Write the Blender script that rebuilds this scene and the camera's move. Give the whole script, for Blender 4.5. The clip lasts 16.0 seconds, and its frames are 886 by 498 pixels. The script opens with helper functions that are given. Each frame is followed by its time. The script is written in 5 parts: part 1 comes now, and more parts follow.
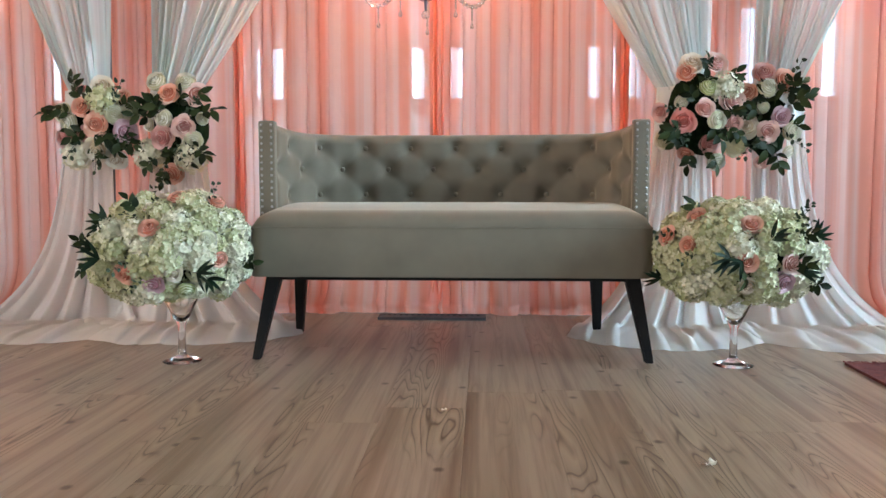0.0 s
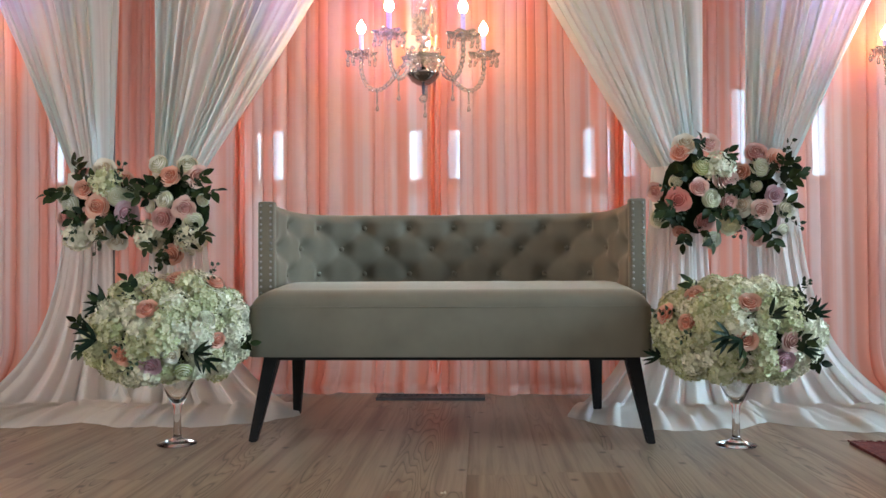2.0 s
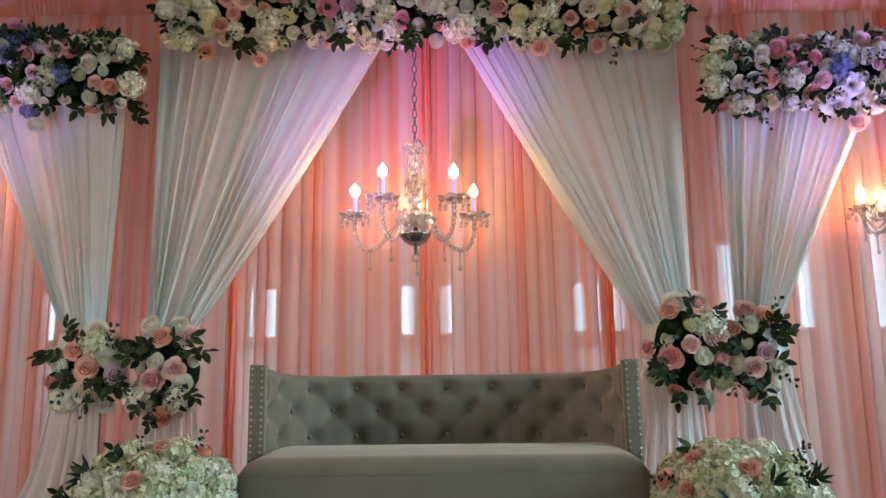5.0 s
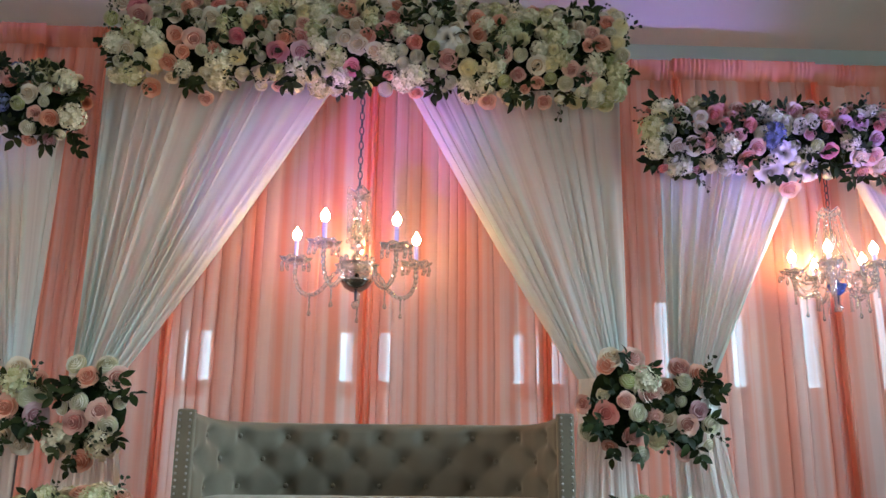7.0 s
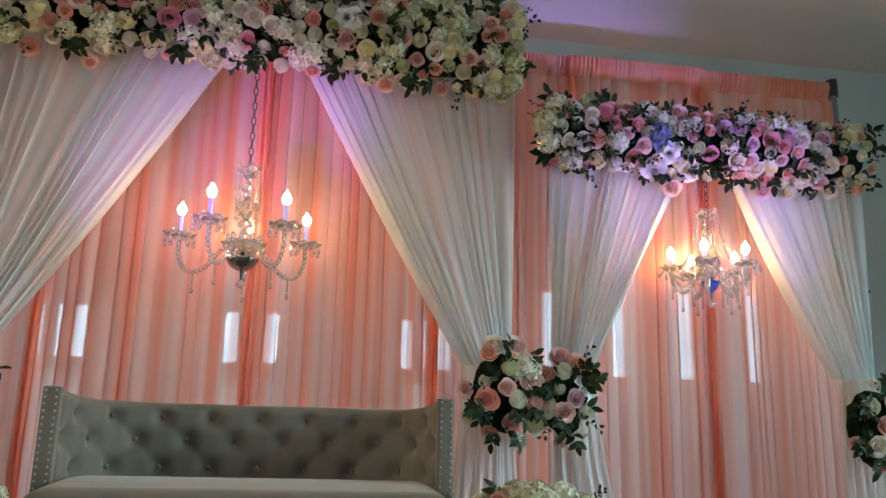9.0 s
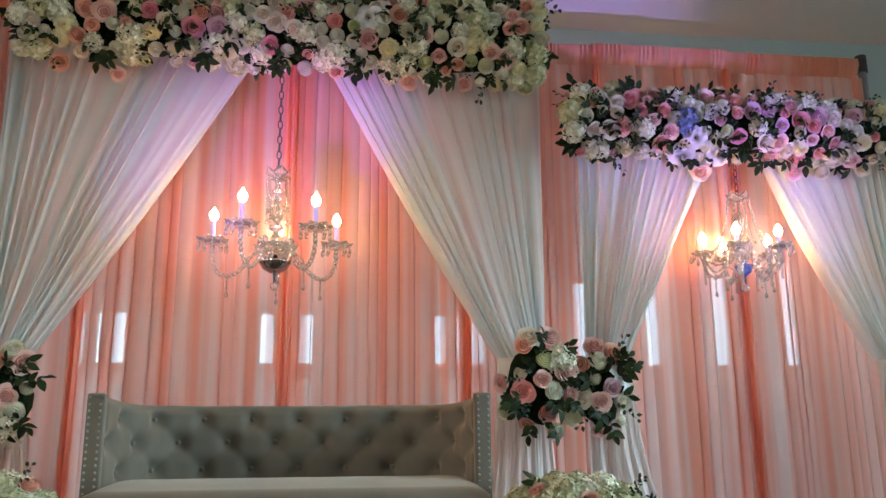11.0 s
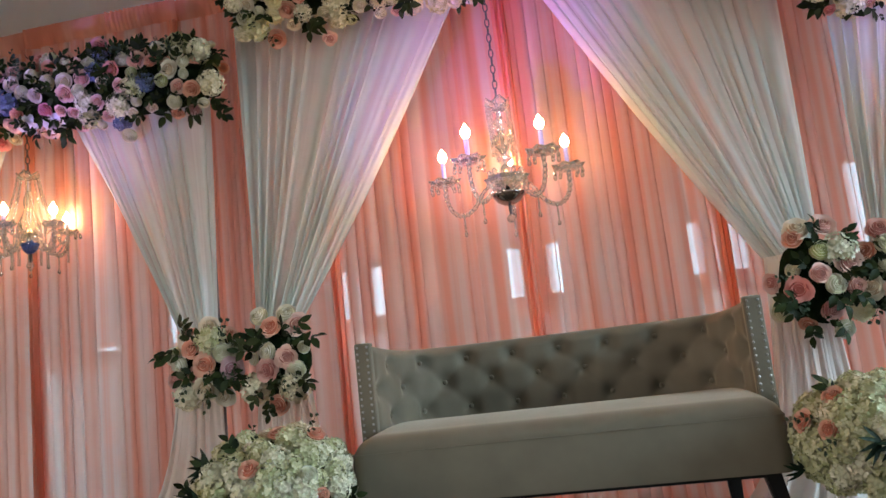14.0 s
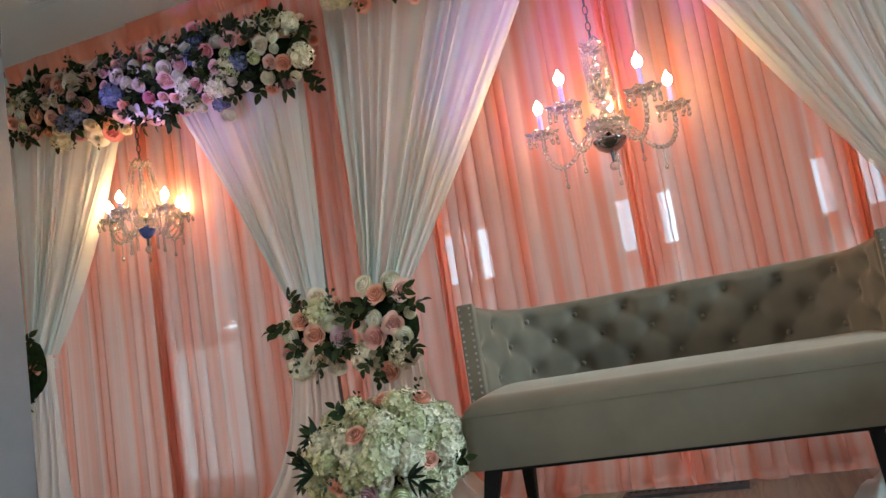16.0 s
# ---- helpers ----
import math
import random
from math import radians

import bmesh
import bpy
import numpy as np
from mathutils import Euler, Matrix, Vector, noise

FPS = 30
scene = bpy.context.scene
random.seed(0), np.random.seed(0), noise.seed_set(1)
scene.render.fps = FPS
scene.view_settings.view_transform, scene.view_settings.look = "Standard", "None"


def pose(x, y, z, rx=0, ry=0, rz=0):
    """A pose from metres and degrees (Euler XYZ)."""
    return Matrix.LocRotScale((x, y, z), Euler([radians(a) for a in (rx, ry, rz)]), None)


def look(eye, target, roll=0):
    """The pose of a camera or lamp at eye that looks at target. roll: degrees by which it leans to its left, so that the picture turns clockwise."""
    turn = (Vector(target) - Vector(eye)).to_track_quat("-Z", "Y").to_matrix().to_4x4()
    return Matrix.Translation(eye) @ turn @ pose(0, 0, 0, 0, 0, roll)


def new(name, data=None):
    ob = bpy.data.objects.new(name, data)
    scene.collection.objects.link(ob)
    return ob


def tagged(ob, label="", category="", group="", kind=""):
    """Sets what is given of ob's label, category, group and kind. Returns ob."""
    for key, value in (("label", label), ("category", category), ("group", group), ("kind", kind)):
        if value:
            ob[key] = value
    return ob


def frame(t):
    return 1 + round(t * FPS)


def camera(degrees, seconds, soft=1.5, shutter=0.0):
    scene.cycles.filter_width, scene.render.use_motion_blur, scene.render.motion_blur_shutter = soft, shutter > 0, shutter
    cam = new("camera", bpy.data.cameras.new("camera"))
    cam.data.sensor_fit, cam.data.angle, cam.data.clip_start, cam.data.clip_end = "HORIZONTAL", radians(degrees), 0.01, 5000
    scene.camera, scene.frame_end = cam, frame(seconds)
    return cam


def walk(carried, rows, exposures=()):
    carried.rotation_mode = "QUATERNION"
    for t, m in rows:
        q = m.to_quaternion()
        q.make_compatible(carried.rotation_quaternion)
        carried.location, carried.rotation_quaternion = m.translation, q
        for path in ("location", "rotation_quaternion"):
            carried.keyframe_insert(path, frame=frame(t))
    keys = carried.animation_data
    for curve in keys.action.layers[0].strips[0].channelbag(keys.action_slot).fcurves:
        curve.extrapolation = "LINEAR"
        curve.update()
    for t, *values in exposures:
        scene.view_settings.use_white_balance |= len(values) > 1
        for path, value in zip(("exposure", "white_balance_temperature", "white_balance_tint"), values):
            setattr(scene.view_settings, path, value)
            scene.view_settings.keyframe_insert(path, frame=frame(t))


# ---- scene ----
cam = camera(56.6, 16.0)
PATH = [
    (0, (0.098, -2.508, 0.538), (0.003, -0.516, 0.386), 0.0),
    (0.5, (0.097, -2.512, 0.539), (0.003, -0.517, 0.429), -0.0),
    (1, (0.101, -2.513, 0.543), (0.006, -0.516, 0.482), -0.0),
    (1.5, (0.099, -2.512, 0.542), (0.006, -0.514, 0.529), -0.1),
    (2, (0.099, -2.514, 0.541), (0.008, -0.516, 0.579), -0.3),
    (2.5, (0.101, -2.517, 0.546), (0.009, -0.522, 0.639), -0.6),
    (3, (0.101, -2.518, 0.545), (0.013, -0.527, 0.708), -0.8),
    (3.5, (0.1, -2.52, 0.556), (0.017, -0.535, 0.786), -0.9),
    (4, (0.1, -2.522, 0.559), (0.019, -0.546, 0.857), -0.9),
    (4.2, (0.094, -2.524, 0.572), (0.017, -0.551, 0.888), -0.9),
    (6.3, (0.097, -2.532, 0.608), (0.088, -0.588, 1.078), -0.1),
    (6.5, (0.1, -2.53, 0.606), (0.11, -0.588, 1.085), 0.1),
    (7, (0.109, -2.524, 0.605), (0.178, -0.587, 1.1), 0.6),
    (7.5, (0.118, -2.521, 0.597), (0.256, -0.588, 1.094), 0.9),
    (8, (0.13, -2.512, 0.598), (0.342, -0.582, 1.081), 1.3),
    (8.5, (0.135, -2.514, 0.588), (0.408, -0.591, 1.066), 1.3),
    (8.7, (0.145, -2.517, 0.596), (0.432, -0.594, 1.067), 1.4),
    (9.75, (0.149, -2.526, 0.601), (0.505, -0.612, 1.064), 0.9),
    (10.8, (0.146, -2.533, 0.605), (0.423, -0.604, 1.056), -0.1),
    (11, (0.141, -2.533, 0.601), (0.384, -0.6, 1.053), -0.5),
    (11.5, (0.134, -2.532, 0.601), (0.274, -0.588, 1.053), -1.4),
    (12, (0.12, -2.531, 0.603), (0.152, -0.582, 1.047), -2.0),
    (12.5, (0.119, -2.521, 0.599), (0.054, -0.565, 1.015), -3.1),
    (13, (0.143, -2.477, 0.59), (-0.033, -0.521, 0.966), -4.5),
    (13.5, (0.155, -2.425, 0.587), (-0.124, -0.474, 0.923), -5.2),
    (14, (0.167, -2.413, 0.586), (-0.188, -0.472, 0.914), -6.4),
    (14.5, (0.174, -2.379, 0.584), (-0.259, -0.454, 0.913), -7.7),
    (15, (0.183, -2.35, 0.577), (-0.33, -0.441, 0.878), -8.3),
    (15.5, (0.196, -2.329, 0.573), (-0.391, -0.437, 0.852), -8.8),
    (16, (0.206, -2.307, 0.558), (-0.438, -0.436, 0.847), -9.0),
]
walk(cam, [(t, look(eye, target, roll)) for t, eye, target, roll in PATH], [(0, 0.42, 6350, 14), (1.5, 0.14, 6400, 13), (3.0, -0.02, 6450, 12), (3.6, -0.13, 6450, 12), (7, -0.22, 6420, 9), (8, -0.22, 6420, 9), (8.5, -0.40, 6420, 8), (11, -0.20, 6450, 9), (12, -0.22, 6550, 11), (13.5, -0.24, 6650, 12), (16, -0.18, 6750, 12)])

# ---- world and light ----
world = bpy.data.worlds.new("world")
scene.world = world
world.use_nodes = True
_sky = world.node_tree.nodes.new("ShaderNodeTexSky")
_sky.sky_type = 'NISHITA'
_sky.sun_disc = False
_sky.sun_elevation, _sky.sun_rotation = radians(40), radians(120)
_bg = world.node_tree.nodes["Background"]
_bg.inputs["Strength"].default_value = 0.08
world.node_tree.links.new(_sky.outputs[0], _bg.inputs[0])


def area_lamp(name, eye, target, w, h, power, color, spread=180):
    d = bpy.data.lights.new(name, 'AREA')
    d.shape, d.size, d.size_y, d.energy, d.color = 'RECTANGLE', w, h, power, color
    d.spread = radians(spread)
    o = new(name, d)
    o.matrix_world = look(eye, target)
    return tagged(o, "daylight lamp added at an unseen window opening", "daylight", kind="structure")


def spot_lamp(name, eye, target, power, color, angle=70, blend=0.6, size=0.02):
    d = bpy.data.lights.new(name, 'SPOT')
    d.energy, d.color, d.spot_size, d.spot_blend, d.shadow_soft_size = power, color, radians(angle), blend, size
    o = new(name, d)
    o.matrix_world = look(eye, target)
    return o


DAY = (0.58, 0.84, 1.0)
# daylight from an assumed tall window in the east wall, out of view
area_lamp("window_light", (4.9, -1.3, 1.5), (-0.3, 0.2, 0.0), 2.0, 1.9, 44, DAY, 64)
# wide fill lamp added further south; no window is known there
area_lamp("window_light", (4.9, -4.6, 1.5), (0.0, -3.0, 0.8), 2.0, 1.9, 36, DAY)
# fill added behind the camera, aimed up to lift ceiling and garlands
area_lamp("window_light", (-1.5, -6.4, 1.6), (-0.5, 0, 2.4), 3.0, 1.9, 20, (0.84, 0.93, 1.0))
# warm low light on the west hems, from an assumed window
area_lamp("window_light", (-4.5, -2.2, 1.5), (-1.0, 0.3, 0.1), 2.0, 1.9, 22, (1.0, 0.92, 0.82), 84)
# violet uplights standing on the floor in front of the three bays, out of view
spot_lamp("stage_uplight", (-1.5, -1.3, 0.35), (-0.25, 0.8, 1.74), 400, (0.44, 0.27, 1.0), 26, 1.0, 0.03)
spot_lamp("stage_uplight", (-1.5, -1.3, 0.35), (0.06, 1.0, 1.96), 430, (0.60, 0.14, 1.0), 17, 0.9, 0.02)
spot_lamp("stage_uplight", (2.95, -1.3, 0.35), (1.84, 0.72, 1.76), 560, (0.36, 0.26, 1.0), 30, 1.0, 0.04)
spot_lamp("stage_uplight", (-3.0, -1.4, 0.35), (-2.2, 0.72, 1.88), 380, (0.38, 0.28, 1.0), 30, 1.0, 0.05)

# ---- materials ----
def mat(name, color=(0.8, 0.8, 0.8), rough=0.5, metal=0.0, **kw):
    m = bpy.data.materials.new(name)
    m.use_nodes = True
    b = m.node_tree.nodes["Principled BSDF"]
    b.inputs["Base Color"].default_value = (*color, 1)
    b.inputs["Roughness"].default_value = rough
    b.inputs["Metallic"].default_value = metal
    for k, v in kw.items():
        b.inputs[k.replace("_", " ")].default_value = v
    return m


def N(m, kind, **inputs):
    n = m.node_tree.nodes.new(kind)
    for k, v in inputs.items():
        n.inputs[k.replace("_", " ")].default_value = v
    return n


def L(m, a, b):
    m.node_tree.links.new(a, b)


def bsdf(m):
    return m.node_tree.nodes["Principled BSDF"]


def ramp(m, fac, stops):
    r = m.node_tree.nodes.new("ShaderNodeValToRGB")
    els = r.color_ramp.elements
    while len(els) < len(stops):
        els.new(0.5)
    for e, (p, c) in zip(els, stops):
        e.position, e.color = p, (*c, 1)
    L(m, fac, r.inputs[0])
    return r.outputs[0]


def coords(m, scale=(1, 1, 1), kind="Object"):
    t = m.node_tree.nodes.new("ShaderNodeTexCoord")
    mp = m.node_tree.nodes.new("ShaderNodeMapping")
    mp.inputs["Scale"].default_value = scale
    L(m, t.outputs[kind], mp.inputs[0])
    return mp.outputs[0]


def noise_of(m, vec, scale, detail=3, rough=0.55):
    n = N(m, "ShaderNodeTexNoise", Scale=scale, Detail=detail, Roughness=rough)
    L(m, vec, n.inputs["Vector"])
    return n.outputs[0]


def bump(m, height, strength=0.2, dist=0.01):
    b = N(m, "ShaderNodeBump", Strength=strength, Distance=dist)
    L(m, height, b.inputs["Height"])
    for n in m.node_tree.nodes:
        if "Normal" in n.inputs and n.type in ("BSDF_PRINCIPLED", "BSDF_DIFFUSE", "BSDF_TRANSLUCENT"):
            L(m, b.outputs[0], n.inputs["Normal"])


def mottled(name, c1, c2, scale=6.0, rough=0.6, fine=120.0, strength=0.15, dist=0.003, stretch=(1, 1, 1), **kw):
    """A surface with colour variation at one scale and fine relief at another."""
    m = mat(name, c1, rough, **kw)
    v = coords(m, stretch)
    L(m, ramp(m, noise_of(m, v, scale), [(0.35, c1), (0.65, c2)]), bsdf(m).inputs["Base Color"])
    bump(m, noise_of(m, v, fine, 2), strength, dist)
    return m


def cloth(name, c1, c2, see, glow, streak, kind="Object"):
    """Sheer cloth: part open weave, part diffuse, part light passing through; streaked noise varies the openness and
    paints the light of gathered layers into the colour.
    """
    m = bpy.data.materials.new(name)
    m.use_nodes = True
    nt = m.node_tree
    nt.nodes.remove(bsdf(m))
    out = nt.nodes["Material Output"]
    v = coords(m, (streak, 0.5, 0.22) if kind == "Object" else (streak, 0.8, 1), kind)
    # every panel has its own run of streaks
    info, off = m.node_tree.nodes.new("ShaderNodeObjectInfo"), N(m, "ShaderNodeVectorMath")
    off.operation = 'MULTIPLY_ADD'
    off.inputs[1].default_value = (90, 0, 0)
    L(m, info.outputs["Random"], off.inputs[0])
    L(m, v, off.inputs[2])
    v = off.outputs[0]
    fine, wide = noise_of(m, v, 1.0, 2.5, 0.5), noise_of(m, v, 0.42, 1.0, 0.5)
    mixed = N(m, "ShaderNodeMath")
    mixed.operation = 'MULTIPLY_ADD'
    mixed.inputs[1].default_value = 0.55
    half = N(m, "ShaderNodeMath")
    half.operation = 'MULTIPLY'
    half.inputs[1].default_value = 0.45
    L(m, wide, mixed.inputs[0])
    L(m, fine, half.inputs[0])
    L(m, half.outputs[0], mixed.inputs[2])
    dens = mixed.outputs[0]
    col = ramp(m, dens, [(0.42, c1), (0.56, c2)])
    d, t, tr = N(m, "ShaderNodeBsdfDiffuse"), N(m, "ShaderNodeBsdfTranslucent"), N(m, "ShaderNodeBsdfTransparent")
    L(m, col, d.inputs[0])
    L(m, col, t.inputs[0])
    mix1, mix2 = N(m, "ShaderNodeMixShader", Fac=glow), N(m, "ShaderNodeMixShader")
    L(m, d.outputs[0], mix1.inputs[1])
    L(m, t.outputs[0], mix1.inputs[2])
    mr = N(m, "ShaderNodeMapRange")
    mr.inputs["From Min"].default_value, mr.inputs["From Max"].default_value = 0.42, 0.62
    mr.inputs["To Min"].default_value, mr.inputs["To Max"].default_value = see[0], see[1]
    L(m, dens, mr.inputs[0])
    L(m, mr.outputs[0], mix2.inputs[0])
    L(m, mix1.outputs[0], mix2.inputs[1])
    L(m, tr.outputs[0], mix2.inputs[2])
    L(m, mix2.outputs[0], out.inputs[0])
    weave = noise_of(m, coords(m, (1, 1, 1)), 900, 1)
    bump(m, weave, 0.1, 0.001)
    return m


def emitter(name, color, strength):
    m = bpy.data.materials.new(name)
    m.use_nodes = True
    e = N(m, "ShaderNodeEmission", Strength=strength)
    e.inputs[0].default_value = (*color, 1)
    L(m, e.outputs[0], m.node_tree.nodes["Material Output"].inputs[0])
    return m


# deep and pale tones: light through folded layers, painted as streaks
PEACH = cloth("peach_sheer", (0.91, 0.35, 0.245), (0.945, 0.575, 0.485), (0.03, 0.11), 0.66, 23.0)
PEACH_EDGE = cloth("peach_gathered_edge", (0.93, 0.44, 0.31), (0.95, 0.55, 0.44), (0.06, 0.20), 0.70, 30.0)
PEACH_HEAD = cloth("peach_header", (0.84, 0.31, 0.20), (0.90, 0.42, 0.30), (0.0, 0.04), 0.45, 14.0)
# upper drape: fold lines and cool daylight are painted into its colour
WHITE = cloth("white_sheer", (0.63, 0.755, 0.735), (0.83, 0.885, 0.875), (0.06, 0.36), 0.45, 30.0, "UV")
# lower drape: the same cloth, painted warmer and brighter as if lit
WHITE_LOW = cloth("white_sheer_lit", (0.84, 0.83, 0.79), (0.90, 0.88, 0.85), (0.02, 0.10), 0.45, 26.0, "UV")
WALL = mottled("painted_wall", (0.62, 0.62, 0.60), (0.66, 0.66, 0.64), 3, 0.8, 200, 0.1)
NORTH = mottled("teal_painted_wall", (0.54, 0.71, 0.71), (0.58, 0.75, 0.74), 3, 0.8, 200, 0.1)
CEIL = mottled("ceiling_paint", (0.82, 0.79, 0.74), (0.86, 0.83, 0.78), 2, 0.9, 150, 0.1)
COLUMN = mottled("grey_column_paint", (0.20, 0.205, 0.22), (0.23, 0.235, 0.25), 3, 0.7, 200, 0.1)
FRAME = mottled("window_frame_paint", (0.75, 0.75, 0.73), (0.8, 0.8, 0.78), 4, 0.5)
METAL = mottled("grey_pole_metal", (0.22, 0.22, 0.23), (0.27, 0.27, 0.28), 8, 0.6, metal=0.6)
DARKMETAL = mottled("dark_vent_metal", (0.05, 0.045, 0.045), (0.08, 0.07, 0.07), 20, 0.5, metal=0.3)
CHROME = mat("chrome", (0.8, 0.8, 0.82), 0.08, 1.0)
BLACKWOOD = mottled("black_lacquered_wood", (0.008, 0.007, 0.007), (0.013, 0.011, 0.010), 12, 0.5, 60, 0.05, Specular_IOR_Level=0.2)
GLASSMAT = mat("clear_glass", (1, 1, 1), 0.02, Transmission_Weight=1.0, IOR=1.47)
PANE = mat("window_pane", (1, 1, 1), 0.0, Transmission_Weight=1.0, IOR=1.02)
# grey lower panes, added to hold back window light in the east bay
DIM_PANE = cloth("dimming_lower_pane", (0.36, 0.36, 0.35), (0.42, 0.41, 0.40), (0.0, 0.0), 0.6, 3.0)
BLIND = cloth("window_blind", (0.74, 0.72, 0.68), (0.78, 0.76, 0.72), (0.0, 0.0), 0.7, 3.0)


def velvet():
    m = mat("taupe_velvet", (0.25, 0.22, 0.18), 0.85)
    v = coords(m)
    L(m, ramp(m, noise_of(m, v, 7, 3), [(0.3, (0.150, 0.128, 0.092)), (0.7, (0.185, 0.159, 0.116))]), bsdf(m).inputs["Base Color"])
    bsdf(m).inputs["Sheen Weight"].default_value = 0.3
    bsdf(m).inputs["Sheen Roughness"].default_value = 0.4
    bsdf(m).inputs["Sheen Tint"].default_value = (1.0, 0.9, 0.74, 1)
    bump(m, noise_of(m, v, 700, 2), 0.15, 0.001)
    return m


VELVET = velvet()


def plank_wood():
    m = mat("grey_brown_laminate", (0.3, 0.25, 0.21), 0.34)
    info = m.node_tree.nodes.new("ShaderNodeObjectInfo")
    geo = m.node_tree.nodes.new("ShaderNodeNewGeometry")
    t = m.node_tree.nodes.new("ShaderNodeTexCoord")
    add = N(m, "ShaderNodeVectorMath")
    add.operation = 'ADD'
    mul = N(m, "ShaderNodeMath")
    mul.operation = 'MULTIPLY'
    mul.inputs[1].default_value = 37.0
    both = N(m, "ShaderNodeMath")
    L(m, info.outputs["Random"], both.inputs[0])
    L(m, geo.outputs["Random Per Island"], both.inputs[1])
    L(m, both.outputs[0], mul.inputs[0])
    L(m, t.outputs["Object"], add.inputs[0])
    L(m, mul.outputs[0], add.inputs[1])
    mp = N(m, "ShaderNodeMapping")
    mp.inputs["Scale"].default_value = (12.0, 1.1, 1)
    L(m, add.outputs[0], mp.inputs[0])
    # cathedral figure: contour lines of a stretched noise field
    field = noise_of(m, mp.outputs[0], 1.0, 1.5, 0.4)
    k = N(m, "ShaderNodeMath")
    k.operation = 'MULTIPLY'
    k.inputs[1].default_value = 19.0
    L(m, field, k.inputs[0])
    fr = N(m, "ShaderNodeMath")
    fr.operation = 'FRACT'
    L(m, k.outputs[0], fr.inputs[0])
    mp2 = N(m, "ShaderNodeMapping")
    mp2.inputs["Scale"].default_value = (55, 1.6, 1)
    L(m, add.outputs[0], mp2.inputs[0])
    grain = noise_of(m, mp2.outputs[0], 1.0, 4, 0.6)
    ring = ramp(m, fr.outputs[0], [(0.0, (0.235, 0.172, 0.115)), (0.62, (0.305, 0.230, 0.158)), (0.78, (0.245, 0.175, 0.115)), (0.91, (0.085, 0.052, 0.030)), (1.0, (0.225, 0.160, 0.105))])
    patch = noise_of(m, mp.outputs[0], 0.50, 1, 0.4)
    pm = ramp(m, patch, [(0.52, (0.0, 0.0, 0.0)), (0.60, (1.0, 1.0, 1.0))])
    plain = m.node_tree.nodes.new("ShaderNodeMixRGB")
    # broad darker heartwood streaks between the figured parts
    mp4 = N(m, "ShaderNodeMapping")
    mp4.inputs["Scale"].default_value = (13, 0.45, 1)
    L(m, add.outputs[0], mp4.inputs[0])
    streaks = ramp(m, noise_of(m, mp4.outputs[0], 1.0, 2.5, 0.55), [(0.36, (0.175, 0.115, 0.072)), (0.50, (0.295, 0.222, 0.155))])
    L(m, streaks, plain.inputs[1])
    L(m, pm, plain.inputs[0])
    L(m, ring, plain.inputs[2])
    ring = plain.outputs[0]
    gr = ramp(m, grain, [(0.30, (0.62, 0.57, 0.53)), (0.55, (1.0, 1.0, 1.0))])
    mx = m.node_tree.nodes.new("ShaderNodeMixRGB")
    mx.blend_type = 'MULTIPLY'
    mx.inputs[0].default_value = 1.0
    L(m, ring, mx.inputs[1])
    L(m, gr, mx.inputs[2])
    tone = ramp(m, both.outputs[0], [(0.0, (0.70, 0.66, 0.63)), (0.5, (1.0, 0.98, 0.96)), (1.0, (1.12, 1.12, 1.12))])
    mx2 = m.node_tree.nodes.new("ShaderNodeMixRGB")
    mx2.blend_type = 'MULTIPLY'
    mx2.inputs[0].default_value = 1.0
    L(m, mx.outputs[0], mx2.inputs[1])
    L(m, tone, mx2.inputs[2])
    # small knots
    mp3 = N(m, "ShaderNodeMapping")
    mp3.inputs["Scale"].default_value = (3.6, 3.0, 1)
    L(m, add.outputs[0], mp3.inputs[0])
    vor = N(m, "ShaderNodeTexVoronoi", Scale=1.0)
    vor.voronoi_dimensions = '2D'
    L(m, mp3.outputs[0], vor.inputs["Vector"])
    kn = ramp(m, vor.outputs["Distance"], [(0.018, (0.30, 0.24, 0.20)), (0.050, (1.0, 1.0, 1.0))])
    mx3 = m.node_tree.nodes.new("ShaderNodeMixRGB")
    mx3.blend_type = 'MULTIPLY'
    mx3.inputs[0].default_value = 1.0
    L(m, mx2.outputs[0], mx3.inputs[1])
    L(m, kn, mx3.inputs[2])
    L(m, mx3.outputs[0], bsdf(m).inputs["Base Color"])
    bump(m, grain, 0.12, 0.002)
    return m


PLANK = plank_wood()

# ---- building helpers ----
def obj(name, bm, material, parent=None, label="", smooth=False):
    me = bpy.data.meshes.new(name)
    bm.to_mesh(me)
    bm.free()
    if smooth:
        for p in me.polygons:
            p.use_smooth = True
    for x in (material if isinstance(material, (list, tuple)) else [material]):
        me.materials.append(x)
    o = new(name, me)
    if parent is not None:
        o.parent = parent
    if label:
        o["label"] = label
    return o


def part(name, bm, material, parent, label="", smooth=False):
    return obj(name, bm, material, parent, label, smooth)


def empty(name, m=None):
    o = new(name)
    if m is not None:
        o.matrix_world = m
    return o


def box_into(bm, x0, x1, y0, y1, z0, z1, bevel=0.0):
    r = bmesh.ops.create_cube(bm, size=1)
    bmesh.ops.transform(bm, verts=r["verts"], matrix=Matrix.LocRotScale(((x0 + x1) / 2, (y0 + y1) / 2, (z0 + z1) / 2), None, (x1 - x0, y1 - y0, z1 - z0)))
    if bevel:
        es = list({e for v in r["verts"] for e in v.link_edges})
        bmesh.ops.bevel(bm, geom=es, offset=bevel, segments=2, affect='EDGES', profile=0.6)
    return bm


def box(x0, x1, y0, y1, z0, z1, bevel=0.0):
    return box_into(bmesh.new(), x0, x1, y0, y1, z0, z1, bevel)


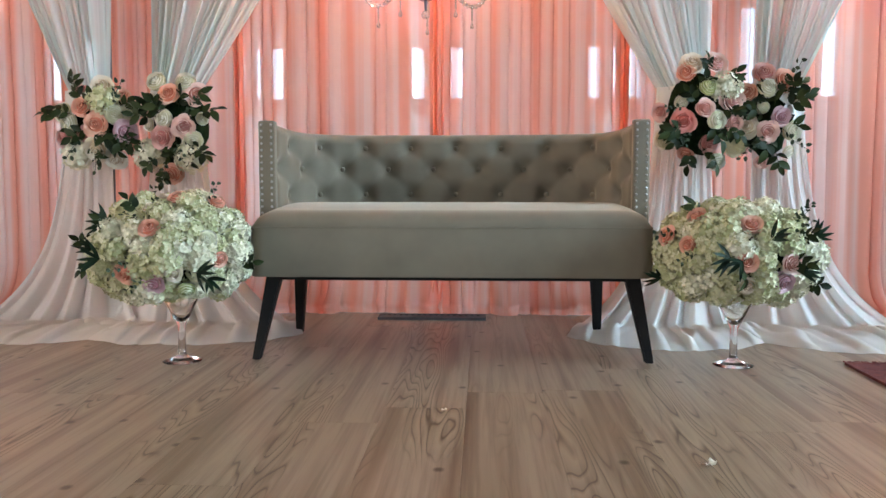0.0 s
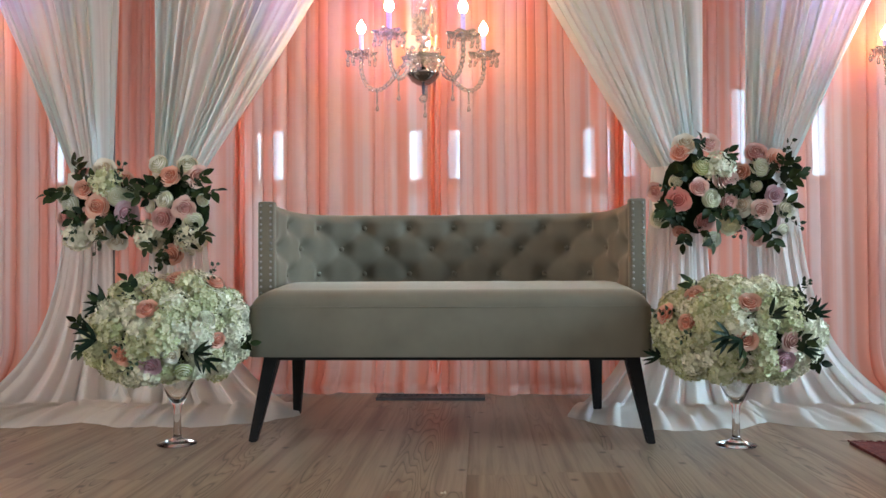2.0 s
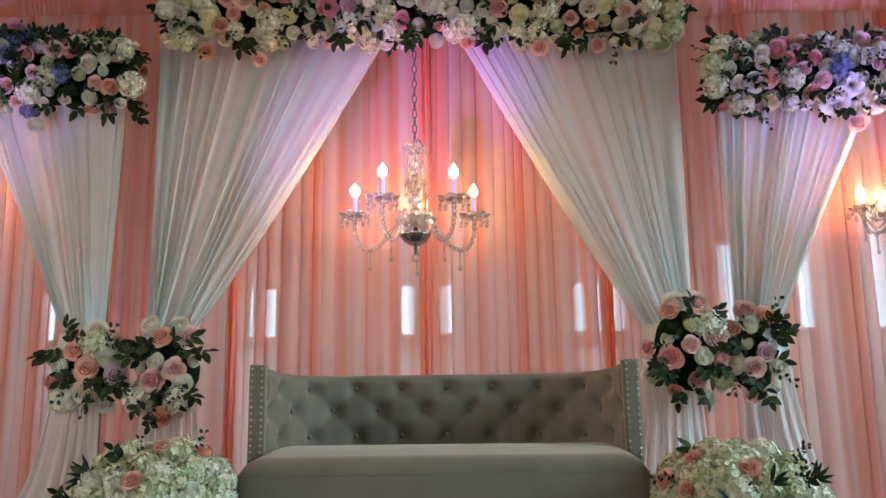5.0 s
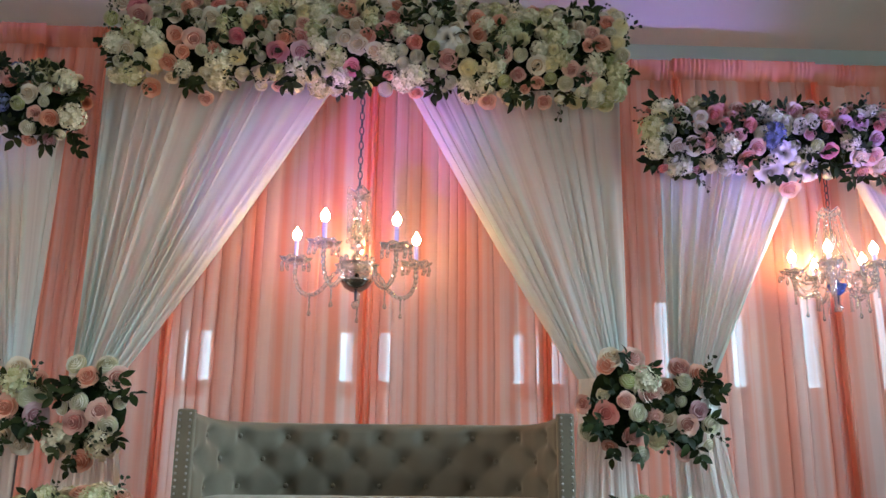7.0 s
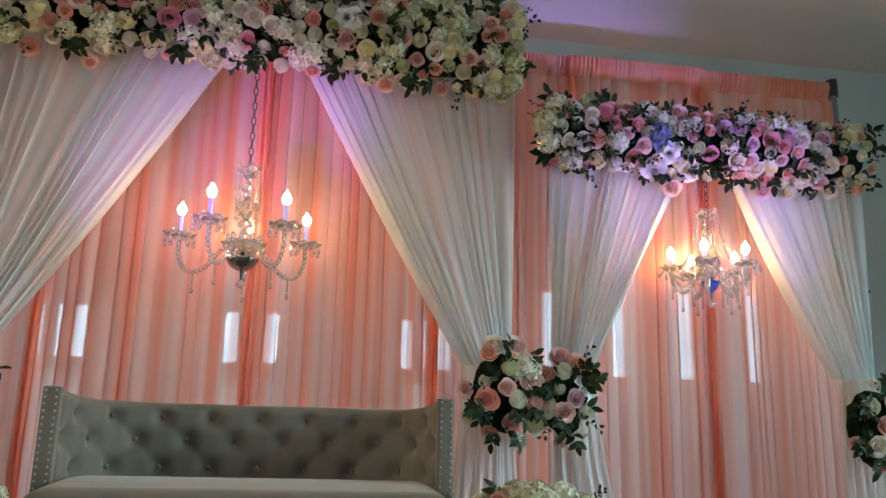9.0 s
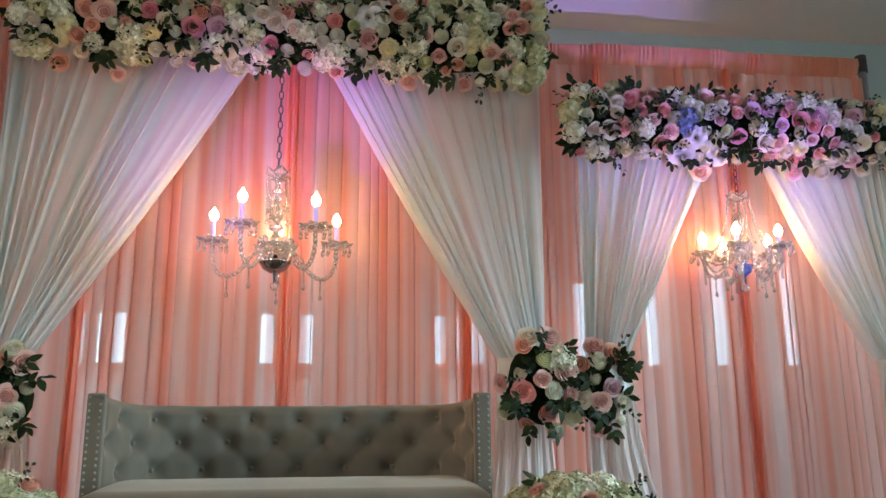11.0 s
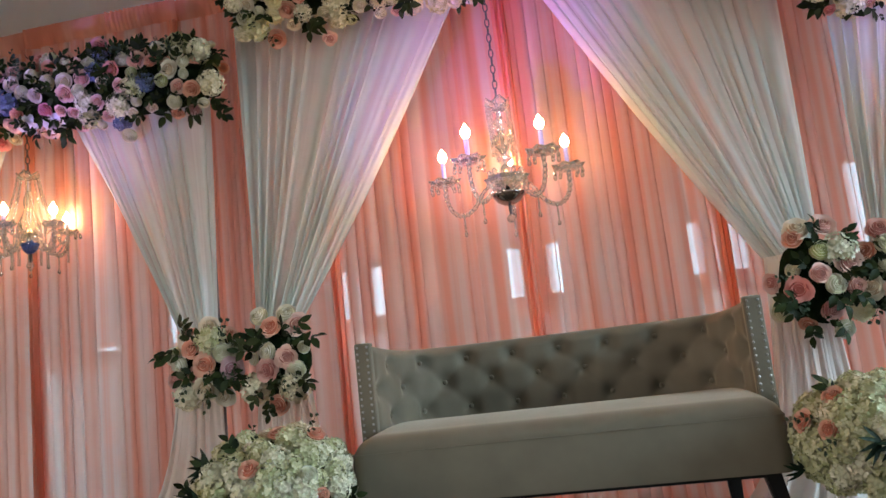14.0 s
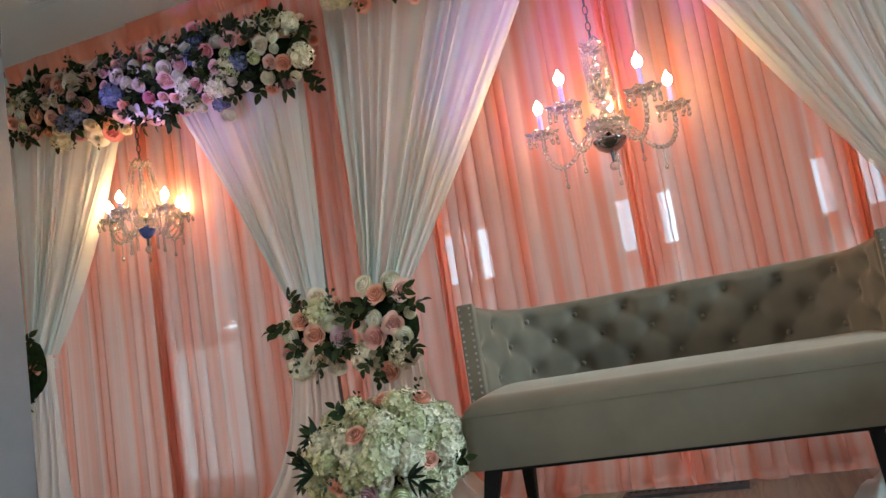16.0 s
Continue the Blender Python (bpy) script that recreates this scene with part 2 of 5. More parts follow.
def grid_mesh(nu, nv, fn, close_u=False):
    """A sheet of (nu+1) x (nv+1) points from fn(u, v)."""
    bm = bmesh.new()
    vs = [[bm.verts.new(fn(i / nu, j / nv)) for i in range(nu + (0 if close_u else 1))] for j in range(nv + 1)]
    n = len(vs[0])
    uv = bm.loops.layers.uv.new("UVMap")
    for j in range(nv):
        for i in range(nu):
            f = bm.faces.new((vs[j][i], vs[j][(i + 1) % n], vs[j + 1][(i + 1) % n], vs[j + 1][i]))
            for lp, (a, b) in zip(f.loops, ((i, j), (i + 1, j), (i + 1, j + 1), (i, j + 1))):
                lp[uv].uv = (a / nu, b / nv)
    return bm


def lathe(profile, seg=24):
    """A turned body from (radius, height) pairs."""
    bm = bmesh.new()
    rings = []
    for r, z in profile:
        if r < 1e-5:
            rings.append([bm.verts.new((0, 0, z))])
        else:
            rings.append([bm.verts.new((r * math.cos(2 * math.pi * k / seg), r * math.sin(2 * math.pi * k / seg), z)) for k in range(seg)])
    for a, b in zip(rings, rings[1:]):
        for k in range(seg):
            k2 = (k + 1) % seg
            if len(a) == 1 and len(b) > 1:
                bm.faces.new((a[0], b[k2], b[k]))
            elif len(b) == 1 and len(a) > 1:
                bm.faces.new((a[k], a[k2], b[0]))
            elif len(a) > 1:
                bm.faces.new((a[k], a[k2], b[k2], b[k]))
    bmesh.ops.recalc_face_normals(bm, faces=bm.faces)
    return bm


def tube_into(bm, pts, radii, seg=8):
    pts = [Vector(p) for p in pts]
    if not isinstance(radii, (list, tuple)):
        radii = [radii] * len(pts)
    rings = []
    up = Vector((0.13, 0.21, 0.97))
    for i, (p, r) in enumerate(zip(pts, radii)):
        d = (pts[min(i + 1, len(pts) - 1)] - pts[max(i - 1, 0)]).normalized()
        a = d.cross(up)
        if a.length < 0.05:
            a = d.cross(Vector((1, 0, 0)))
        a.normalize()
        b = d.cross(a)
        rings.append([bm.verts.new(p + r * (math.cos(2 * math.pi * k / seg) * a + math.sin(2 * math.pi * k / seg) * b)) for k in range(seg)])
    for a, b in zip(rings, rings[1:]):
        for k in range(seg):
            bm.faces.new((a[k], a[(k + 1) % seg], b[(k + 1) % seg], b[k]))
    bm.faces.new(rings[0][::-1])
    bm.faces.new(rings[-1])
    return bm


def n1(x, seed=0.0):
    return noise.noise(Vector((x, seed * 7.31 + 0.5, seed * 1.7)))


# ---- room ----
XW, XE, YS, YN, ZC = -4.6, 5.0, -6.6, 1.60, 2.86
floor = tagged(obj("floor", box(XW, XE, YS, YN + 0.2, -0.2, -0.012), PLANK), "grey-brown wood laminate floor laid in long planks", "floor", kind="structure")
ceiling = tagged(obj("ceiling", box(XW, XE, YS, YN + 0.2, ZC, ZC + 0.15), CEIL), "cream painted flat ceiling", "ceiling", kind="structure")


def wall_with_openings(name, a, b, thick, holes, material, label, along_x=True):
    """A wall from a to b along one axis, with openings (from, to, sill, head)."""
    bm = bmesh.new()
    t0, t1 = thick

    def slab(p, q, z0, z1):
        if along_x:
            box_into(bm, p, q, t0, t1, z0, z1)
        else:
            box_into(bm, t0, t1, p, q, z0, z1)
    at = a
    for p, q, z0, z1 in sorted(holes):
        slab(at, p, -0.012, ZC)
        slab(p, q, -0.012, z0)
        slab(p, q, z1, ZC)
        at = q
    slab(at, b, -0.012, ZC)
    return tagged(obj(name, bm, material), label, "wall", kind="structure")


# centre, height of the blind's lower edge, width
WINDOWS = [(-2.72, 0.99, 0.74), (-2.00, 1.30, 0.44), (-1.04, 1.22, 0.44), (-0.13, 1.22, 0.44), (0.75, 1.22, 0.44), (1.60, 1.40, 0.66), (2.38, 1.50, 0.66)]
# sills set low, unseen, so that daylight brightens the hems from behind
north = wall_with_openings("wall_north", XW, XE, (YN, YN + 0.2), [(x - w / 2, x + w / 2, 0.12, 2.2) for x, b, w in WINDOWS], NORTH, "pale teal painted wall behind the curtains")
wall_with_openings("wall_south", XW, XE, (YS - 0.2, YS), [(-3.0, 0.0, 0.6, 2.5)], WALL, "light grey painted wall, unseen, with a wide opening added for fill light")
wall_with_openings("wall_east", YS, YN + 0.2, (XE, XE + 0.2), [(-5.6, -3.6, 0.5, 2.45), (-2.3, -0.3, 0.5, 2.45)], WALL, "light grey painted wall with two unseen tall openings for daylight", False)
wall_with_openings("wall_west", YS, YN + 0.2, (XW - 0.2, XW), [(-3.2, -1.2, 0.5, 2.45)], WALL, "light grey painted wall, unseen, with a tall opening added for daylight", False)


def window(n, x, blind, wide):
    w = tagged(empty("window_%d" % n), "narrow white-framed sash window with a blind behind sheer curtains", "window", kind="structure")
    x0, x1 = x - wide / 2, x + wide / 2
    y0 = YN + 0.06
    fr = bmesh.new()
    for a, b, c, d in ((x0, x0 + 0.035, 0.12, 2.2), (x0 + 0.035, x0 + 0.09, 0.17, 2.16), (x1 - 0.09, x1 - 0.035, 0.17, 2.16), (x1 - 0.035, x1, 0.12, 2.2), (x0 + 0.035, x1 - 0.035, 2.16, 2.2), (x0 + 0.035, x1 - 0.035, 0.12, 0.17)):
        box_into(fr, a, b, y0, y0 + 0.06, c, d)
    part("window_frame", fr, FRAME, w)
    part("meeting_rail", box(x0 + 0.035, x1 - 0.035, y0 + 0.005, y0 + 0.055, 0.90, 0.98, 0.004), FRAME, w)
    for z0, z1 in ((0.17, 0.90), (0.98, 2.16)):
        p = part("pane", box(x0 + 0.09, x1 - 0.09, y0 + 0.025, y0 + 0.031, z0, z1), PANE if z1 > 1 else (DIM_PANE if x > 1 else BLIND), w)
        p.visible_shadow = False
    half = 0.065 if wide < 0.5 else 0.16
    for m0, m1 in ((x - half, x - 0.01), (x + 0.01, x + half)):
        part("mullion", box(m0, m1, y0 + 0.004, y0 + 0.056, 0.98, 2.16, 0.004), FRAME, w)
    part("window_sill", box(x0 - 0.03, x1 + 0.03, YN - 0.05, YN + 0.058, 0.09, 0.118, 0.006), FRAME, w)
    part("blind", box(x0 + 0.01, x1 - 0.01, YN + 0.02, YN + 0.026, blind, 2.18), BLIND, w, "pale half-lowered roller blind")


for i, (x, b, w) in enumerate(WINDOWS):
    window(i + 1, x, b, w)
backdrop_mat = emitter("overcast_daylight", (0.50, 0.79, 1.0), 12.5)
bd = tagged(obj("backdrop", box(-9, 9, 4.6, 4.65, -0.5, 5.5), backdrop_mat), "bright overcast sky outside the windows", "sky", kind="structure")

# grey column that closes the view on the west side
tagged(obj("column", box(-3.1, -2.50, 0.02, 0.26, 0.0, ZC, 0.006), COLUMN), "plain grey painted square column", "column", kind="structure")


# ---- peach backdrop ----
def peach_panel(x0, x1, top, folds, seed, y=1.0):
    rnd = random.Random(seed)
    c = tagged(empty("peach_curtain", pose(x0, y, 0)), "floor-length sheer peach curtain gathered on a pole", "curtain", "peach backdrop curtains")
    w = x1 - x0
    ph = rnd.uniform(0, 6)

    def off(u, z):
        warp = u * folds + 1.6 * n1(u * 5, seed) + 0.12 * n1(z * 1.3 + u * 3, seed + 3)
        edge = 1 + 0.8 * math.exp(-u / 0.05) + 0.8 * math.exp(-(1 - u) / 0.05)
        amp = (0.008 + 0.010 * n1(u * 7, seed + 9)) * edge * (0.75 + 0.25 * (1 - z / top))
        s = math.sin(2 * math.pi * warp + ph)
        fine = 0.12 * math.sin(2 * math.pi * warp * 2.7 + ph * 2)
        return amp * (s + fine), 0.012 * math.cos(2 * math.pi * warp + ph)

    def body(u, v):
        z = 0.004 + (top - 0.10) * v
        dy, dx = off(u, z)
        low = max(0.0, 1 - z / 0.22)
        puff = low ** 2 * (0.10 + 0.08 * n1(u * 9, seed + 5)) * (1 if z > 0.03 else 0.8)
        # the spare length balloons over the hem and rests on the floor
        roll = math.exp(-((z - 0.040 - 0.014 * n1(u * 11, seed + 14)) / 0.026) ** 2) * (0.030 + 0.032 * n1(u * 19, seed + 6) + 0.012 * n1(u * 47, seed + 13))
        return (w * u + dx + 0.03 * low * n1(u * 17, seed + 2), dy * (1 + 0.8 * low) - puff - max(0.0, roll), z)

    def head(u, v):
        z = top - 0.10 + 0.10 * v
        gather = min(1.0, max(0.0, 2.6 * n1(u * 5.5, seed + 17)))
        k = gather * (0.008 * math.sin(2 * math.pi * u * folds * 2.6 + ph + 5 * n1(u * 9, seed)) + 0.010 * n1(u * 50, seed)) + 0.003 * n1(u * 25, seed + 4)
        dy, dx = off(u, top - 0.10)
        f = min(1, v * 1.6)
        return (w * u, dy * (1 - f) + f * (k - 0.028), z - 0.004 * abs(n1(u * 30, seed)) * v)
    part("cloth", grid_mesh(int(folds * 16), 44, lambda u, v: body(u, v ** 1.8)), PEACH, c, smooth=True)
    # the gathered edges: single strips, their colour standing for light through several layers
    for k in (0, 1):
        ew = rnd.uniform(0.035, 0.06)

        def edge(u, v, k=k, ew=ew):
            z = 0.006 + (top - 0.11) * v
            q = u * ew * (0.8 + 0.3 * n1(v * 2, seed + k))
            low = max(0.0, 1 - z / 0.14)
            return ((q if k == 0 else w - q), -0.026 + 0.012 * math.sin(u * 6.28 * 1.7 + ph + 0.6 * n1(v * 3, seed)) - low ** 2 * 0.05, z)
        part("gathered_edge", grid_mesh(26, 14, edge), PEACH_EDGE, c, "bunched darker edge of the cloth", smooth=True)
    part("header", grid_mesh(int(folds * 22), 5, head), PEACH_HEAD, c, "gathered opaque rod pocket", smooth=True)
    return c


SEAMS_L = [(-3.25, -2.38), (-2.42, -1.60), (-1.64, -0.92)]
SEAMS_C = [(-0.96, -0.065), (-0.115, 0.70)]
SEAMS_R = [(0.66, 1.34), (1.30, 1.98), (1.94, 2.68)]
for i, (a, b) in enumerate(SEAMS_L):
    peach_panel(a, b, 2.53, 13, i + 1, 1.0 - 0.02 * (i % 2))
for i, (a, b) in enumerate(SEAMS_C):
    peach_panel(a, b, 2.49, 13, i + 11, 1.0 - 0.02 * (i % 2))
for i, (a, b) in enumerate(SEAMS_R):
    peach_panel(a, b, 2.44, 12, i + 21, 1.0 - 0.02 * (i % 2))


def pole(name, a, b, r, label, cat="pole"):
    bm = bmesh.new()
    tube_into(bm, [a, b], r, 12)
    return tagged(obj(name, bm, METAL, smooth=False), label, cat)


pole("curtain_pole", (-3.3, 1.01, 2.515), (-0.95, 1.01, 2.515), 0.017, "grey metal crossbar inside the peach header")
pole("curtain_pole", (-0.94, 1.01, 2.475), (0.68, 1.01, 2.475), 0.017, "grey metal crossbar inside the peach header")
pole("curtain_pole", (0.69, 1.01, 2.425), (2.70, 1.01, 2.425), 0.017, "grey metal crossbar inside the peach header")


def upright(x, y, top):
    u = tagged(empty("drape_upright", pose(x, y, 0)), "grey telescopic metal upright on a steel base plate", "stand", "drape uprights")
    bm = bmesh.new()
    tube_into(bm, [(0, 0, 0.012), (0, 0, 1.35)], 0.024, 12)
    part("lower_tube", bm, METAL, u)
    bm = bmesh.new()
    tube_into(bm, [(0, 0, 1.35), (0, 0, top)], 0.019, 12)
    part("upper_tube", bm, METAL, u)
    bm = bmesh.new()
    tube_into(bm, [(0.01, -0.018, 1.33), (0.038, -0.022, 1.33)], 0.008, 8)
    part("locking_knob", bm, DARKMETAL, u, "dark plastic knob")
    part("base_plate", box(-0.2, 0.2, -0.12, 0.2, 0.0, 0.012, 0.003), METAL, u)
    bm = bmesh.new()
    tube_into(bm, [(0, 0, top - 0.07), (0, 0, top + 0.02)], 0.027, 12)
    part("clamp", bm, DARKMETAL, u)


for x, y, top in ((2.72, 1.01, 2.45), (-1.19, 0.82, 2.3), (0.945, 0.82, 2.3), (1.20, 0.83, 1.98), (2.62, 0.82, 1.98), (-1.44, 0.83, 2.0), (-3.0, 0.82, 2.05)):
    upright(x, y, top)
pole("drape_crossbar", (-1.22, 0.82, 2.32), (0.97, 0.82, 2.32), 0.017, "grey metal crossbar under the flower garland")
pole("drape_crossbar", (1.15, 0.82, 2.0), (2.64, 0.82, 2.0), 0.017, "grey metal crossbar under the flower garland")
pole("drape_crossbar", (-3.02, 0.82, 2.07), (-1.38, 0.82, 2.03), 0.017, "grey metal crossbar under the flower garland")


# ---- white tied-back drapes ----
def white_drape(outer, inner_top, top, tie0, tie1, tie_z, f0, f1, front, folds, seed, y=0.78, sag=0.0):
    """A sheer panel hung from outer to inner_top, tied at tie0..tie1, spreading to f0..f1 on the floor."""
    d = tagged(empty("white_drape", pose(0, y, 0)), "sheer white drape tied back and pooling on the floor", "drape", "white tied-back drapes")

    def fold(u, k):
        w = u * folds + 1.7 * n1(u * 4, seed) + 0.1 * n1(k * 2 + u * 2, seed + 1)
        g = 0.65 + 0.75 * n1(u * folds * 0.9 + 11, seed + 6)
        return g * math.sin(2 * math.pi * w) + 0.30 * math.sin(2 * math.pi * w * 2.3 + seed), math.cos(2 * math.pi * w)

    def upper(u, v):
        # v: 0 at the tie, 1 at the top
        z = tie_z + (top - tie_z) * v
        e = v ** 0.97 - sag * math.sin(math.pi * v) * u
        a = tie0 + (tie1 - tie0) * u
        b = outer + (inner_top - outer) * u
        s, c = fold(u, v)
        amp = 0.008 + 0.012 * (1 - v) ** 2 + 0.005 * n1(u * 6, seed + 4)
        bow = 0.035 * (1 - v) ** 3 * math.sin(math.pi * u)
        # the free edge turns back on itself
        curl = 0.055 * (max(0.0, u - 0.955) / 0.045) ** 2 * (0.3 + 0.7 * math.sin(math.pi * min(1.0, v * 1.2)))
        return (a + (b - a) * e + 0.006 * c, -amp * s - bow + curl, z)

    def wide(u):
        w = u * folds * 0.50 + 0.9 * n1(u * 3, seed + 12)
        return math.sin(2 * math.pi * w) + 0.3 * math.sin(2 * math.pi * w * 2.1 + seed)

    def lower(u, v):
        # v: 0 at the tie, 1 at the front hem on the floor
        a = tie0 + (tie1 - tie0) * u
        b = f0 + (f1 - f0) * u
        s, c = fold(u, 1 - v)
        sw = wide(u)
        rim = math.sqrt(max(0.0, 1 - 0.85 * (2 * u - 1) ** 2))
        if v < 0.72:
            k = v / 0.72
            z = tie_z * (1 - k) + 0.014 * k
            e = 0.12 * k + 0.18 * k ** 2 + 0.45 * k ** 6
            soft = (1 - k) ** 1.4
            yy = -0.02 - 0.13 * k ** 2.5 * (0.4 + rim) - 0.013 * s * soft - (0.006 + 0.022 * k) * sw * (1 - soft) - 0.05 * (1 - k) ** 2 * math.sin(math.pi * u)
            return (a + (b - a) * e + 0.008 * c * soft, yy, z)
        k = (v - 0.72) / 0.28
        e = 0.75 + 0.25 * k ** 0.8
        y0 = -0.02 - 0.13 * (0.4 + rim) - 0.028 * sw
        y1 = (front - y) * (0.35 + 0.65 * rim) + 0.035 * n1(u * 8, seed + 7)
        crease = n1(u * 5 + k * 2.2, seed + 8) + 0.5 * n1(u * 13 - k * 3, seed + 15)
        lift = 0.008 + 0.018 * max(0, sw) * (1 - 0.6 * k) + 0.022 * (0.7 + crease) * math.sin(math.pi * min(1, k * 1.02)) * 0.9
        if k > 0.96:
            lift = 0.004 + 0.003 * max(0, sw)
        return (a + (b - a) * e, y0 + (y1 - y0) * k, max(0.003, lift))
    part("upper_cloth", grid_mesh(int(folds * 14), 30, upper), WHITE, d, smooth=True)
    part("lower_cloth", grid_mesh(int(folds * 14), 56, lower), WHITE_LOW, d, smooth=True)
    bm = grid_mesh(24, 3, lambda u, v: ((tie0 + tie1) / 2 + (abs(tie1 - tie0) / 2 + 0.002) * math.cos(2 * math.pi * u), -0.015 + 0.055 * math.sin(2 * math.pi * u), tie_z - 0.06 + 0.045 * v), True)
    part("tie_band", bm, WHITE_LOW, d, "narrow white tie band", smooth=True)
    return d


TIE_Z = 0.92
white_drape(-1.245, -0.17, 2.30, -1.225, -1.03, TIE_Z, -1.42, -0.55, 0.18, 13, 1)      # centre bay, west
white_drape(0.99, 0.0, 2.30, 0.975, 0.78, TIE_Z, 1.12, 0.40, 0.16, 13, 2)            # centre bay, east
white_drape(1.15, 1.85, 1.99, 1.145, 1.32, TIE_Z, 1.02, 1.78, 0.14, 11, 3)            # east bay, west
white_drape(2.66, 1.92, 1.99, 2.62, 2.44, TIE_Z, 2.85, 2.2, 0.3, 11, 4)               # east bay, east
white_drape(-1.37, -2.08, 2.03, -1.40, -1.57, TIE_Z, -1.20, -2.0, 0.14, 11, 5)         # west bay, east
white_drape(-3.05, -2.30, 2.07, -3.03, -2.88, TIE_Z, -3.2, -2.55, 0.3, 11, 6)          # west bay, west

# ---- floor planks ----
def plank_floor():
    """Rows of long planks: near ones are pieces, the rest one sheet of joined boards."""
    pw, pl = 0.198, 1.28
    meshes = {}
    rest = bmesh.new()
    r = random.Random(4)
    cols = range(int(XW / pw), int(XE / pw))
    for i in cols:
        y = YS + r.uniform(0, pl) - pl
        while y < YN:
            x0 = i * pw + 0.06
            a, b = max(y, YS), min(y + pl, YN)
            if b - a > 0.02:
                near = -1.7 < x0 < 1.9 and b > -1.9 and a < 1.0
                if near:
                    key = round(b - a, 2)
                    if key not in meshes:
                        bm = box(0, pw - 0.0005, 0, key - 0.0005, -0.012, 0.0)
                        me = bpy.data.meshes.new("plank")
                        bm.to_mesh(me)
                        bm.free()
                        me.materials.append(PLANK)
                        meshes[key] = me
                    o = new("plank", meshes[key])
                    o.location = (x0, a, 0)
                    o.parent = floor
                else:
                    box_into(rest, x0, x0 + pw - 0.0005, a, b - 0.0005, -0.012, 0.0)
            y += pl
    o = obj("plank_field", rest, PLANK, floor)
    tagged(o, kind="stuff")


# ---- settee ----
def settee():
    s = tagged(empty("settee"), "taupe velvet settee with button-tufted back and black legs", "settee")
    # seat block with crowned top
    def seat_fn(u, v):
        x = -0.61 + 1.22 * u
        t = v
        yf, yb = -0.035, 0.50
        ex = min(u, 1 - u) * 1.22
        d = 0.050 * (1 - math.sqrt(max(0.0, 1 - max(0.0, 1 - ex / 0.085) ** 2)))
        ztop = 0.466 - d
        # around the section: up the front, over the rounded edge, to the back
        if t < 0.4:
            k = t / 0.4
            z, yy = 0.262 + (0.414 - 0.262) * k, yf - 0.006 * math.sin(math.pi * k)
        elif t < 0.60:
            k = (t - 0.4) / 0.20 * math.pi / 2
            z, yy = 0.414 + (ztop - 0.414) * math.sin(k), yf + 0.075 * (1 - math.cos(k))
        else:
            k = (t - 0.60) / 0.40
            z = ztop + 0.017 * math.sin(math.pi * (k * 0.8)) * max(0.0, 1 - d / 0.05)
            yy = yf + 0.075 + (yb - yf - 0.075) * k
        yy += 0.022 * max(0, 1 - ex / 0.03) ** 2 * (1 if t < 0.60 else 0)
        return (x, yy, z)
    bm = grid_mesh(90, 50, seat_fn)
    # close the ends and the underside
    bm.verts.ensure_lookup_table()
    cols = 91
    for i in (0, 90):
        bm.faces.new([bm.verts[j * cols + i] for j in range(51)])
    bmesh.ops.recalc_face_normals(bm, faces=bm.faces)
    seat = part("seat", bm, VELVET, s, smooth=True)
    # welt seam along the front
    bm = bmesh.new()
    tube_into(bm, [(-0.606 + 1.212 * i / 40, -0.0362, 0.414) for i in range(41)], 0.0014, 6)
    part("welt", bm, VELVET, seat)
    part("underside", box(-0.55, 0.55, 0.01, 0.48, 0.248, 0.262), BLACKWOOD, s, "black underlining cloth")
    part("apron", box(-0.60, 0.60, 0.02, 0.46, 0.262, 0.30), VELVET, s)

    # backrest with wings: plan path of the inner face
    path = []
    ctrl = [(-0.598, 0.172), (-0.578, 0.28), (-0.540, 0.39), (-0.475, 0.475), (-0.37, 0.52)]
    pts = [Vector(p) for p in ctrl] + [Vector((x, 0.535)) for x in (-0.2, 0, 0.2)] + [Vector((-p[0], p[1])) for p in reversed(ctrl)]
    for i in range(len(pts) - 1):
        p0, p1, p2, p3 = pts[max(i - 1, 0)], pts[i], pts[i + 1], pts[min(i + 2, len(pts) - 1)]
        for k in range(20):
            t = k / 20
            path.append(0.5 * ((2 * p1) + (p2 - p0) * t + (2 * p0 - 5 * p1 + 4 * p2 - p3) * t * t + (3 * p1 - p0 - 3 * p2 + p3) * t ** 3))
    path.append(pts[-1])
    # even steps
    cum = [0]
    for a, b in zip(path, path[1:]):
        cum.append(cum[-1] + (b - a).length)
    total = cum[-1]
    def at(d):
        d = min(max(d, 0), total)
        for i in range(len(cum) - 1):
            if cum[i + 1] >= d:
                f = (d - cum[i]) / max(1e-9, cum[i + 1] - cum[i])
                return path[i].lerp(path[i + 1], f), (path[min(i + 2, len(path) - 1)] - path[max(i - 1, 0)]).normalized()
        return path[-1], (path[-1] - path[-2]).normalized()
    mid = total / 2
    SP, ROWS_Z = 0.166, (0.677, 0.600, 0.508)
    buttons = []
    for r, z in enumerate(ROWS_Z):
        for k in range(-6, 7):
            d = mid + k * SP + (SP / 2 if r == 1 else 0)
            if 0.05 < d < total - 0.05:
                buttons.append((d, z))

    def puff(d, z):
        h = 0.017 * min(1.0, 0.35 + min(d, total - d) / 0.06)
        a = (d - mid) / SP + (z - ROWS_Z[0]) / 0.165
        b = (d - mid) / SP - (z - ROWS_Z[0]) / 0.165
        crease = min(abs(a - round(a)), abs(b - round(b)))
        edge = min(1, (0.735 - z) / 0.05)
        h -= 0.0030 * math.exp(-(crease / 0.10) ** 2) * max(0, edge)
